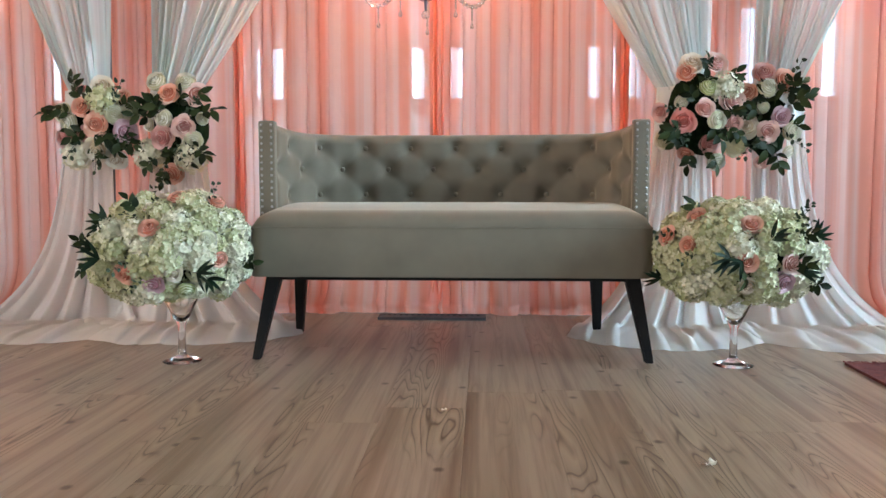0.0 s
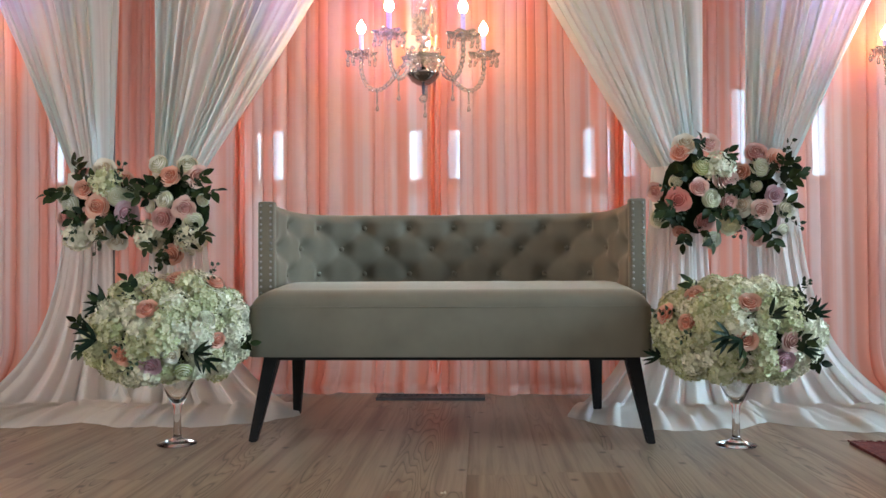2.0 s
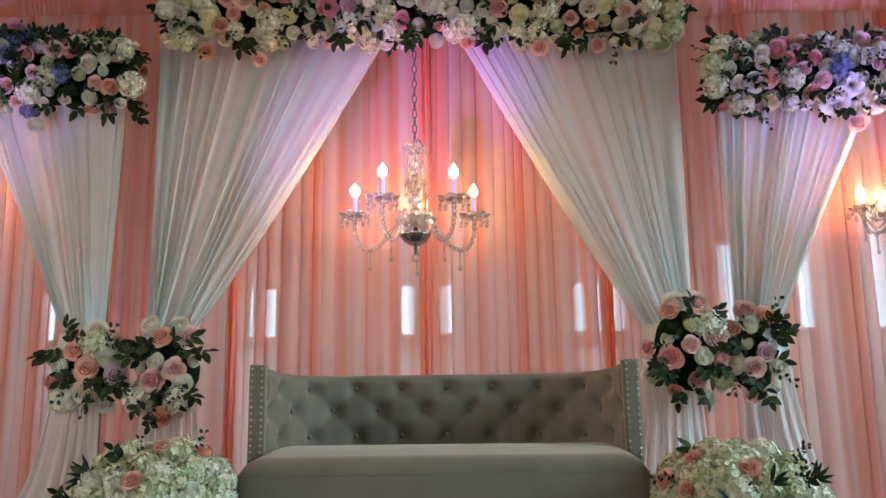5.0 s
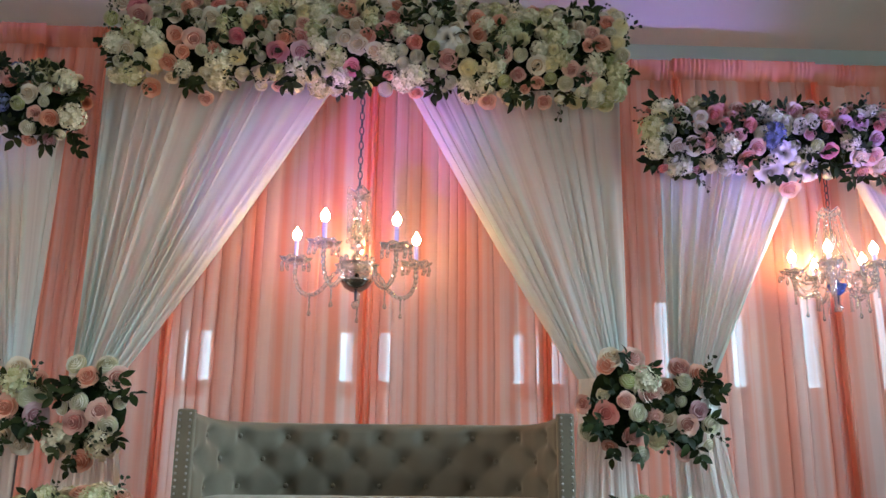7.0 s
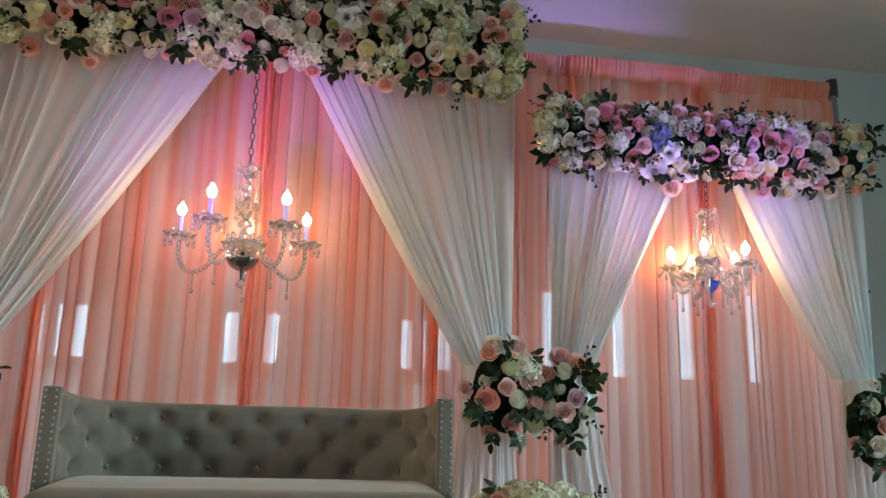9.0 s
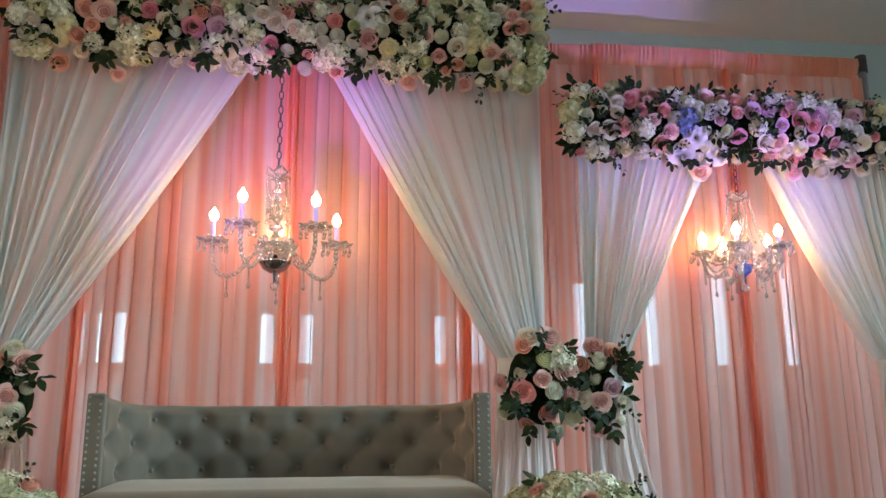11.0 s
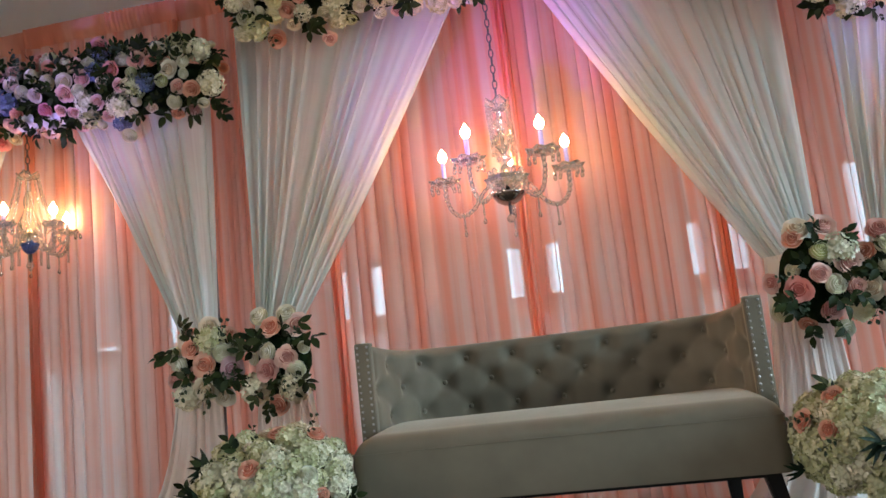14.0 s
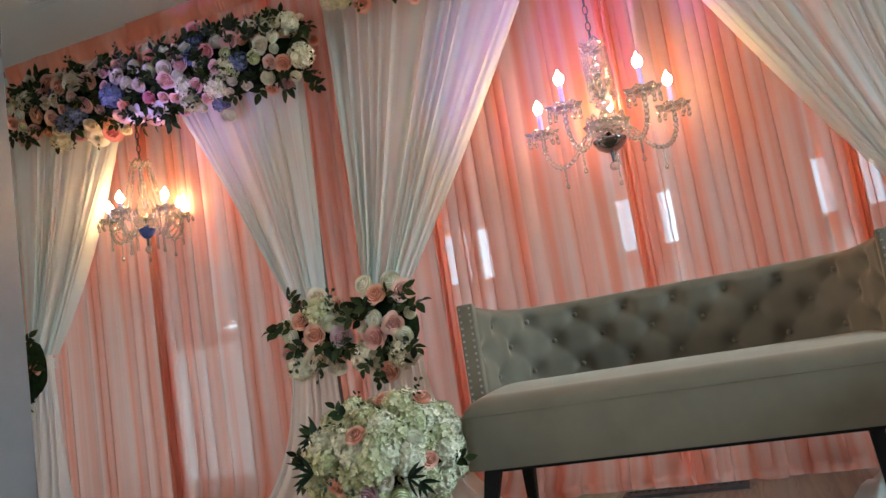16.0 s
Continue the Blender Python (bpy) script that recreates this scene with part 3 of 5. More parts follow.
        for bd, bz in buttons:
            q = ((d - bd) / 0.031) ** 2 + ((z - bz) / 0.031) ** 2
            if q < 9:
                h -= 0.029 * math.exp(-q)
        return h

    NU, NIN = 250, 34
    def back_fn(u, v):
        d = total * u
        p, t = at(d)
        nrm = Vector((t.y, -t.x))            # towards the sitter
        wing = max(0, 1 - min(d, total - d) / 0.30)
        top = 0.727 + 0.026 * wing ** 1.5
        k = v * 50
        back = 0.063 - 0.030 * wing
        h0 = 0.009
        if k <= 34:
            z = 0.42 + (top - 0.028 - 0.42) * k / 34
            off = puff(d, z)
        elif k <= 42:
            a = (k - 34) / 8 * math.pi
            z = top - 0.028 + 0.028 * math.sin(a)
            off = (h0 - back) / 2 + (h0 + back) / 2 * math.cos(a)
        else:
            z = top - 0.028 + (0.27 - top + 0.028) * (k - 42) / 8
            off = -back
        q = p + nrm * off
        return (q.x, q.y, z)
    part("backrest", grid_mesh(NU, 50, back_fn), VELVET, s, "button-tufted curved backrest", smooth=True)
    back = s.children[-1]
    bmesh_btn = bmesh.new()
    bmesh.ops.create_uvsphere(bmesh_btn, u_segments=10, v_segments=6, radius=0.0095)
    me = bpy.data.meshes.new("button")
    bmesh_btn.to_mesh(me)
    bmesh_btn.free()
    me.materials.append(VELVET)
    for d, z in buttons:
        p, t = at(d)
        nrm = Vector((t.y, -t.x))
        q = p + nrm * (puff(d, z) + 0.002)
        o = new("button", me)
        o.parent = back
        o.location = (q.x, q.y, z)
        o.scale = (1, 1, 1)
    # front faces of the wings with nail heads
    nb = bmesh.new()
    bmesh.ops.create_uvsphere(nb, u_segments=8, v_segments=6, radius=0.0044)
    nail = bpy.data.meshes.new("nail_head")
    nb.to_mesh(nail)
    nb.free()
    nail.materials.append(METAL_NAIL)
    for sx in (-1, 1):
        x0, x1 = sorted((sx * 0.580, sx * 0.634))
        fp = part("wing_front", box(x0, x1, 0.165, 0.205, 0.27, 0.752, 0.008), VELVET, s, "flat wing front edged with nail heads")
        for xx in (x0 + 0.011, x1 - 0.011):
            for k in range(15):
                o = new("nail_head", nail)
                o.parent = fp
                o.location = (xx, 0.1645, 0.738 - k * 0.0205)
    # legs
    def leg(tx, ty, bx, by):
        bm = bmesh.new()
        r = bmesh.ops.create_cube(bm, size=1)
        for v in r["verts"]:
            lo = v.co.z < 0
            w = 0.026 if lo else 0.046
            v.co = Vector(((bx if lo else tx) + v.co.x * w, (by if lo else ty) + v.co.y * w, 0.0 if lo else 0.264))
        bmesh.ops.bevel(bm, geom=list(bm.edges), offset=0.003, segments=2, affect='EDGES')
        part("leg", bm, BLACKWOOD, s, "tapered splayed black wooden leg")
    leg(-0.548, 0.03, -0.603, 0.0)
    leg(0.556, 0.03, 0.608, 0.0)
    leg(-0.55, 0.41, -0.572, 0.47)
    leg(0.50, 0.41, 0.515, 0.47)
    return s


METAL_NAIL = mat("pewter_nail", (0.38, 0.36, 0.34), 0.35, 1.0)
settee()


# ---- flowers ----
def petal_material(name, inner, outer, reach, rough=0.6, blush=True):
    """Petal colour runs from the heart of the bloom to its rim; crevice shade is painted in at the foot."""
    m = mat(name, outer, rough)
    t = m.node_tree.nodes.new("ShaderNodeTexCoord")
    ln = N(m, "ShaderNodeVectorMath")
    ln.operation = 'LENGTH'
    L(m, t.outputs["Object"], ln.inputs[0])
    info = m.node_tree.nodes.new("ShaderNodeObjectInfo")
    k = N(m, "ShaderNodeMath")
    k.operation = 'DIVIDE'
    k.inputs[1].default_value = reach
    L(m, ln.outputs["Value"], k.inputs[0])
    sep = N(m, "ShaderNodeSeparateXYZ")
    L(m, t.outputs["UV"], sep.inputs[0])
    if blush:
        # each petal pales from its foot to its rim
        mixed = N(m, "ShaderNodeMath")
        mixed.operation = 'MULTIPLY_ADD'
        mixed.inputs[1].default_value = 0.55
        half = N(m, "ShaderNodeMath")
        half.operation = 'MULTIPLY'
        half.inputs[1].default_value = 0.62
        L(m, sep.outputs[1], half.inputs[0])
        L(m, k.outputs[0], mixed.inputs[0])
        L(m, half.outputs[0], mixed.inputs[2])
        k = mixed
    # the first stop puts the shade between petals into the colour
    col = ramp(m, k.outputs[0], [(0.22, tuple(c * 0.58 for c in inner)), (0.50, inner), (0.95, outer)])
    tone = ramp(m, info.outputs["Random"], [(0.0, (0.86, 0.85, 0.82)), (1.0, (1.0, 0.99, 0.97))])
    mx = m.node_tree.nodes.new("ShaderNodeMixRGB")
    mx.blend_type = 'MULTIPLY'
    mx.inputs[0].default_value = 1.0
    L(m, col, mx.inputs[1])
    L(m, tone, mx.inputs[2])
    L(m, mx.outputs[0], bsdf(m).inputs["Base Color"])
    bsdf(m).inputs["Subsurface Weight"].default_value = 0.0
    bsdf(m).inputs["Sheen Weight"].default_value = 0.15
    bump(m, noise_of(m, coords(m, (1, 1, 1)), 350, 2), 0.15, 0.001)
    return m


def leaf_material(name, c1, c2, rough=0.42):
    m = mat(name, c1, rough)
    info = m.node_tree.nodes.new("ShaderNodeObjectInfo")
    geo = m.node_tree.nodes.new("ShaderNodeNewGeometry")
    add = N(m, "ShaderNodeMath")
    L(m, info.outputs["Random"], add.inputs[0])
    L(m, geo.outputs["Random Per Island"], add.inputs[1])
    fr = N(m, "ShaderNodeMath")
    fr.operation = 'FRACT'
    L(m, add.outputs[0], fr.inputs[0])
    bsdf(m).inputs["Specular IOR Level"].default_value = 0.16
    L(m, ramp(m, fr.outputs[0], [(0.0, c1), (1.0, c2)]), bsdf(m).inputs["Base Color"])
    bump(m, noise_of(m, coords(m), 160, 3), 0.25, 0.002)
    return m


COLOURS = {
    "p": ((0.78, 0.27, 0.17), (0.86, 0.51, 0.39)), "b": ((0.74, 0.33, 0.29), (0.88, 0.63, 0.56)), "d": ((0.62, 0.24, 0.22), (0.76, 0.47, 0.43)),
    "c": ((0.75, 0.20, 0.17), (0.82, 0.37, 0.33)), "h": ((0.72, 0.16, 0.24), (0.80, 0.34, 0.40)), "m": ((0.58, 0.28, 0.34), (0.72, 0.50, 0.55)),
    "i": ((0.78, 0.62, 0.44), (0.89, 0.84, 0.73)), "w": ((0.80, 0.79, 0.56), (0.92, 0.91, 0.84)), "g": ((0.56, 0.62, 0.26), (0.84, 0.86, 0.64)),
    "y": ((0.82, 0.72, 0.36), (0.90, 0.86, 0.64)), "P": ((0.80, 0.78, 0.74), (0.86, 0.86, 0.86)),
}
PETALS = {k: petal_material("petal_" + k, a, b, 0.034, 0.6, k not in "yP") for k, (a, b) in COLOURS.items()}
HYD = {
    "H": leaf_material("hydrangea_white", (0.56, 0.55, 0.36), (0.90, 0.87, 0.72), 0.6),
    "G": leaf_material("hydrangea_green", (0.40, 0.42, 0.20), (0.74, 0.72, 0.50), 0.6),
    "L": leaf_material("hydrangea_blue", (0.09, 0.12, 0.24), (0.21, 0.26, 0.42), 0.6),
}
LEAF = leaf_material("rose_leaf", (0.006, 0.012, 0.004), (0.028, 0.042, 0.010), 0.55)
LANCE = leaf_material("lance_leaf", (0.005, 0.014, 0.008), (0.014, 0.034, 0.016), 0.5)
SILVER = leaf_material("eucalyptus_leaf", (0.025, 0.045, 0.028), (0.06, 0.085, 0.05), 0.6)
STEM = mottled("green_stem", (0.05, 0.08, 0.03), (0.09, 0.08, 0.04), 20, 0.6)
# near-black filler: shade between blooms and leaves is put into its colour
GAP_DARK = mottled("dark_gap_core", (0.005, 0.010, 0.004), (0.012, 0.022, 0.008), 40, 0.95, 120, 0.6, 0.01, Specular_IOR_Level=0.05)


def petal_into(bm, m, w, h, cup, curl, nu=4, nv=4):
    """One petal standing on its base; cup bends it across, curl rolls its rim outwards."""
    vs = []
    for j in range(nv + 1):
        v = j / nv
        row = []
        half = w * (0.35 + 0.65 * math.sin(min(1, v * 1.15) * math.pi / 2)) * (1 - 0.45 * max(0, v - 0.7) / 0.3)
        for i in range(nu + 1):
            u = 2 * i / nu - 1
            x = u * half
            y = cup * (u * u) * w - curl * max(0, v - 0.55) ** 2 * h * 3.0
            z = h * v - 0.06 * h * u * u * v
            row.append(bm.verts.new(m @ Vector((x, y, z))))
        vs.append(row)
    for j in range(nv):
        for i in range(nu):
            bm.faces.new((vs[j][i], vs[j][i + 1], vs[j + 1][i + 1], vs[j + 1][i]))


def mesh_of(name, bm, material, smooth=True):
    me = bpy.data.meshes.new(name)
    bm.to_mesh(me)
    bm.free()
    for p in me.polygons:
        p.use_smooth = smooth
    me.materials.append(material)
    return me


def wrap_petal(bm, a, r0, r1, h, span, curl, lean=0.0, close=0.0, z0=-0.014, nu=5, nv=5):
    """A petal wrapped round the bloom's axis: it rises from r0 to r1, spans an angle and rolls its rim out."""
    vs = []
    for j in range(nv + 1):
        v = j / nv
        wide = 0.50 + 0.50 * math.sin(min(1.0, v * 1.3) * math.pi / 2)
        row = []
        for i in range(nu + 1):
            u = 2 * i / nu - 1
            edge = abs(u) ** 2.5
            vv = v * (1 - 0.30 * edge)
            roll = max(0.0, vv - 0.62) / 0.38
            r = r0 + (r1 - r0) * (vv ** 0.5) + curl * roll ** 2 - close * vv ** 3 + lean * u * 0.0018
            z = z0 + h * vv - 0.55 * curl * roll ** 2.5
            an = a + u * span * wide
            row.append(bm.verts.new((r * math.cos(an), r * math.sin(an), z)))
        vs.append(row)
    uv = bm.loops.layers.uv.verify()
    for j in range(nv):
        for i in range(nu):
            f = bm.faces.new((vs[j][i], vs[j][i + 1], vs[j + 1][i + 1], vs[j + 1][i]))
            for lp, (p, q) in zip(f.loops, ((i, j), (i + 1, j), (i + 1, j + 1), (i, j + 1))):
                lp[uv].uv = (p / nu, q / nv)


def heart(bm, k):
    """The packed body of a bloom, just under the petal rims."""
    prof = [(0.0, 0.0150), (0.005, 0.0147), (0.010, 0.0135), (0.016, 0.0108), (0.022, 0.0064), (0.026, 0.0012), (0.028, -0.005), (0.020, -0.011), (0.0, -0.014)]
    seg, rings = 14, []
    for r, z in prof:
        rings.append([bm.verts.new((0, 0, z * k))] if r == 0 else [bm.verts.new((r * k * math.cos(6.2832 * i / seg), r * k * math.sin(6.2832 * i / seg), z * k)) for i in range(seg)])
    for a, b in zip(rings, rings[1:]):
        for i in range(seg):
            j = (i + 1) % seg
            if len(a) == 1:
                bm.faces.new((a[0], b[i], b[j]))
            elif len(b) == 1:
                bm.faces.new((a[i], b[0], a[j]))
            else:
                bm.faces.new((a[i], b[i], b[j], a[j]))


def rose_bm(seed, open_=1.0):
    """A full rose, a dome of rims winding to a tight heart: axis z, about 0.043 in radius."""
    r = random.Random(seed)
    bm = bmesh.new()
    a0 = r.uniform(0, 6.28)
    for q, (n, rim, top, span, curl) in enumerate(((2, 0.0040, 0.0215, 105, 0.0), (3, 0.0092, 0.0220, 76, 0.0010), (4, 0.0155, 0.0208, 60, 0.0030), (5, 0.0222, 0.0180, 52, 0.0040), (5, 0.0285, 0.0130, 54, 0.0050), (5, 0.0335, 0.0055, 56, 0.0062))):
        a0 += 0.7
        for k in range(n):
            an = a0 + 2 * math.pi * k / n + r.uniform(-0.16, 0.16)
            wrap_petal(bm, an, 0.45 * rim + 0.001, rim * (open_ if q > 2 else 1) * r.uniform(0.88, 1.10), top + 0.014 + r.uniform(-0.0035, 0.0025), radians(span), curl * r.uniform(0.5, 1.7), r.choice((-1, 1)), 0.0 if q > 2 else 0.0015, -0.014, 5, 5)
    heart(bm, 1.0)
    return bm


def ranunculus_bm(seed):
    """A round many-layered bloom, its rims closing inwards."""
    r = random.Random(seed)
    bm = bmesh.new()
    for n, rim, top, span in ((3, 0.0040, 0.0230, 75), (4, 0.0100, 0.0232, 62), (5, 0.0165, 0.0212, 52), (6, 0.0232, 0.0165, 46), (7, 0.0290, 0.0090, 40), (7, 0.0325, -0.0010, 40)):
        a0 = r.uniform(0, 6.28)
        for k in range(n):
            wrap_petal(bm, a0 + 2 * math.pi * k / n + r.uniform(-0.1, 0.1), 0.35 * rim + 0.002, rim + 0.0035, top + 0.014 + r.uniform(-0.001, 0.001), radians(span), 0.0, r.choice((-1, 1)), 0.0032, -0.014, 4, 4)
    heart(bm, 1.08)
    return bm


def dahlia_bm(seed):
    """A dense ball of short narrow petals, cupped inwards."""
    r = random.Random(seed)
    bm = bmesh.new()
    for tilt in (4, 17, 30, 43, 56, 70, 84, 98, 112):
        n = max(4, round(21 * math.sin(radians(tilt))))
        a0 = r.uniform(0, 6.28)
        for k in range(n):
            m = Matrix.Rotation(a0 + 2 * math.pi * k / n, 4, 'Z') @ Matrix.Translation((0, 0, -0.012)) @ Matrix.Rotation(radians(tilt + r.uniform(-5, 5)), 4, 'X')
            petal_into(bm, m, 0.0080, 0.042 * r.uniform(0.88, 1.06), -0.5, -0.35, 2, 3)
    bmesh.ops.create_icosphere(bm, subdivisions=2, radius=0.034, matrix=Matrix.Translation((0, 0, -0.012)))
    return bm


def peony_bm(seed):
    """A loose open bloom with broad ruffled petals."""
    r = random.Random(seed)
    bm = bmesh.new()
    for n, rad, w, h, tilt, curl in ((4, 0.004, 0.013, 0.022, 15, 0.2), (5, 0.008, 0.020, 0.032, 38, 0.5), (6, 0.012, 0.026, 0.043, 66, 0.6)):
        a0 = r.uniform(0, 6.28)
        for k in range(n):
            m = Matrix.Rotation(a0 + 2 * math.pi * k / n, 4, 'Z') @ Matrix.Translation((0, -rad, -0.01)) @ Matrix.Rotation(radians(tilt + r.uniform(-12, 12)), 4, 'X') @ Matrix.Rotation(r.uniform(-0.3, 0.3), 4, 'Y')
            petal_into(bm, m, w * r.uniform(0.85, 1.1), h * r.uniform(0.85, 1.1), 0.4, curl, 4, 4)
    return bm


def hydrangea_bm(seed, n=74, rad=0.05):
    """A dome of small four-petalled florets."""
    r = random.Random(seed)
    bm = bmesh.new()
    for i in range(n):
        z = 1 - 1.35 * (i + 0.5) / n
        a = i * 2.39996 + r.uniform(-0.2, 0.2)
        q = math.sqrt(max(0, 1 - z * z))
        d = Vector((q * math.cos(a), q * math.sin(a), z)).normalized()
        m = Matrix.Translation(d * rad * r.uniform(0.84, 1.06) + Vector((0, 0, -0.015))) @ (d + Vector((r.uniform(-.35, .35), r.uniform(-.35, .35), r.uniform(-.2, .35)))).to_track_quat('Z', 'Y').to_matrix().to_4x4() @ Matrix.Rotation(r.uniform(0, 3), 4, 'Z')
        s = r.uniform(0.0085, 0.0115)
        c = bm.verts.new(m @ Vector((0, 0, -0.002)))
        for k in range(4):
            a = k * math.pi / 2
            ca, sa = math.cos(a), math.sin(a)
            pts = [(0.62, -0.52, 0.1), (1.12, -0.28, 0.32), (1.12, 0.28, 0.32), (0.62, 0.52, 0.1)]
            vs = [bm.verts.new(m @ Vector((s * (x * ca - y * sa), s * (x * sa + y * ca), s * z))) for x, y, z in pts]
            bm.faces.new((c, vs[0], vs[1]))
            bm.faces.new((c, vs[1], vs[2]))
            bm.faces.new((c, vs[2], vs[3]))
    bmesh.ops.create_icosphere(bm, subdivisions=2, radius=rad * 0.72, matrix=Matrix.Translation((0, 0, -0.016)))
    return bm


def leaf_into(bm, m, length, width, fold=0.25, bend=0.2, n=5):
    rows = []
    for j in range(n + 1):
        v = j / n
        w = width * math.sin(math.pi * min(1, v * 0.93 + 0.05)) ** 0.8 * (1 - 0.25 * v)
        z = -bend * length * v * v
        rows.append([bm.verts.new(m @ Vector((x * w, length * v, z + fold * abs(x) * w))) for x in (-1, 0, 1)])
    for a, b in zip(rows, rows[1:]):
        for k in (0, 1):
            bm.faces.new((a[k], a[k + 1], b[k + 1], b[k]))


def sprig_bm(seed, kind):
    """A stem along +y with its leaves."""
    r = random.Random(seed)
    bm = bmesh.new()
    if kind == "rose":
        ln = 0.085
        for k, (at, side) in enumerate(((0.25, -1), (0.35, 1), (0.68, -1), (0.75, 1), (1.0, 0))):
            m = Matrix.Translation((0, ln * at, 0)) @ Matrix.Rotation(-side * radians(55 + r.uniform(-12, 12)), 4, 'Z') @ Matrix.Rotation(r.uniform(-0.4, 0.4), 4, 'X') @ Matrix.Rotation(r.uniform(-0.5, 0.5), 4, 'Y')
            leaf_into(bm, m, r.uniform(0.050, 0.068), r.uniform(0.016, 0.022), 0.30, r.uniform(0.05, 0.4))
        tube_into(bm, [(0, 0, 0), (0, ln * 0.5, 0.002), (0, ln, 0)], 0.0014, 5)
    elif kind == "lance":
        ln = 0.02
        for k in range(5):
            m = Matrix.Rotation(radians(-50 + 25 * k + r.uniform(-8, 8)), 4, 'Z') @ Matrix.Rotation(r.uniform(-0.25, 0.3), 4, 'X')
            leaf_into(bm, m, r.uniform(0.07, 0.10), r.uniform(0.009, 0.012), 0.3, r.uniform(0.0, 0.25))
        tube_into(bm, [(0, -0.02, 0), (0, 0.01, 0)], 0.002, 5)
    else:
        ln = 0.15
        for k in range(7):
            side = -1 if k % 2 else 1
            m = Matrix.Translation((0.012 * math.sin(k), ln * (0.2 + 0.8 * k / 6), 0)) @ Matrix.Rotation(-side * radians(60 + r.uniform(-15, 15)), 4, 'Z') @ Matrix.Rotation(r.uniform(-0.6, 0.6), 4, 'Y')
            leaf_into(bm, m, r.uniform(0.020, 0.028), r.uniform(0.009, 0.012), 0.2, 0.1, 4)
        tube_into(bm, [(0, 0, 0), (0.01, ln * 0.5, 0), (0, ln, 0)], 0.0012, 5)
    return bm


BLOOM = {}
for _k in COLOURS:
    if _k in "wg":
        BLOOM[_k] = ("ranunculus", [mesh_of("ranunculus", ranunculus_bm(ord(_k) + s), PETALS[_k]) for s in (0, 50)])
    elif _k == "y":
        BLOOM[_k] = ("dahlia", [mesh_of("dahlia", dahlia_bm(s), PETALS[_k]) for s in (1, 2)])
    elif _k == "P":
        BLOOM[_k] = ("peony", [mesh_of("peony", peony_bm(s), PETALS[_k]) for s in (1, 2, 3)])
    else:
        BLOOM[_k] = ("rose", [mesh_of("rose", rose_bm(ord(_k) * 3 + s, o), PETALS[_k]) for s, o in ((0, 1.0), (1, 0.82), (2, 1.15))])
for _k in HYD:
    BLOOM[_k] = ("hydrangea", [mesh_of("hydrangea", hydrangea_bm(ord(_k) + s), HYD[_k], False) for s in (0, 1)])
SPRIG = {
    "rose": ("leaf_sprig", [mesh_of("leaf_sprig", sprig_bm(s, "rose"), LEAF) for s in range(5)]),
    "lance": ("lance_leaves", [mesh_of("lance_leaves", sprig_bm(s, "lance"), LANCE) for s in range(3)]),
    "silver": ("eucalyptus_sprig", [mesh_of("eucalyptus_sprig", sprig_bm(s, "silver"), SILVER) for s in range(3)]),
}


def put(parent, which, at, facing, rnd, size=1.0):
    """One bloom of a kind at a place of the arrangement, its axis along facing."""
    name, meshes = BLOOM[which]
    o = new(name, rnd.choice(meshes))
    o.parent = parent
    q = Vector(facing).normalized().to_track_quat('Z', 'Y').to_matrix().to_4x4()
    o.matrix_local = Matrix.Translation(at) @ q @ Matrix.Rotation(rnd.uniform(0, 6.28), 4, 'Z') @ Matrix.Diagonal((size, size, size, 1))
    return o


def put_sprig(parent, which, at, way, rnd, size=1.0):
    """A sprig growing from a place along a direction."""
    name, meshes = SPRIG[which]
    o = new(name, rnd.choice(meshes))
    o.parent = parent
    ydir = Vector(way).normalized()
    zdir = Vector((rnd.uniform(-0.5, 0.5), -1.0, rnd.uniform(-0.3, 0.6)))
    xdir = ydir.cross(zdir).normalized()
    zdir = xdir.cross(ydir)
    q = Matrix((xdir, ydir, zdir)).transposed().to_4x4()
    o.matrix_local = Matrix.Translation(at) @ q @ Matrix.Rotation(rnd.uniform(-0.5, 0.5), 4, 'Y') @ Matrix.Diagonal((size, size, size, 1))
    return o


def lumpy(rx, ry, rz, seed, rough=0.18, sub=3):
    bm = bmesh.new()
    bmesh.ops.create_icosphere(bm, subdivisions=sub, radius=1)
    for v in bm.verts:
        k = 1 + rough * noise.noise(v.co * 3 + Vector((seed, 0, 0)))
        v.co = Vector((v.co.x * rx * k, v.co.y * ry * k, v.co.z * rz * k))
    return bm


CENTRE_A = [(-1.14,2.327,'g'), (-1.071,2.124,'G'), (-1.042,2.389,'h'), (-1.038,2.262,'G'), (-1.029,2.346,'d'), (-0.994,2.084,'p'), (-0.949,2.194,'y'), (-0.848,2.197,'p'), (-0.837,2.385,'p'), (-0.802,2.249,'b'), (-0.799,2.348,'w'), (-0.765,2.041,'b'), (-0.74,2.345,'i'), (-0.72,2.415,'c'), (-0.701,2.164,'H'), (-0.636,2.363,'w'), (-0.629,2.264,'h'), (-0.61,2.127,'w'), (-0.568,2.23,'i'), (-0.535,2.325,'p'), (-0.532,2.134,'y'), (-0.513,2.262,'w'), (-0.466,2.206,'h'), (-0.419,2.334,'w'), (-0.386,2.143,'H'), (-0.372,2.266,'d'), (-0.369,2.208,'m'), (-0.302,2.384,'H'), (-0.273,2.146,'w'), (-0.246,2.275,'w')]
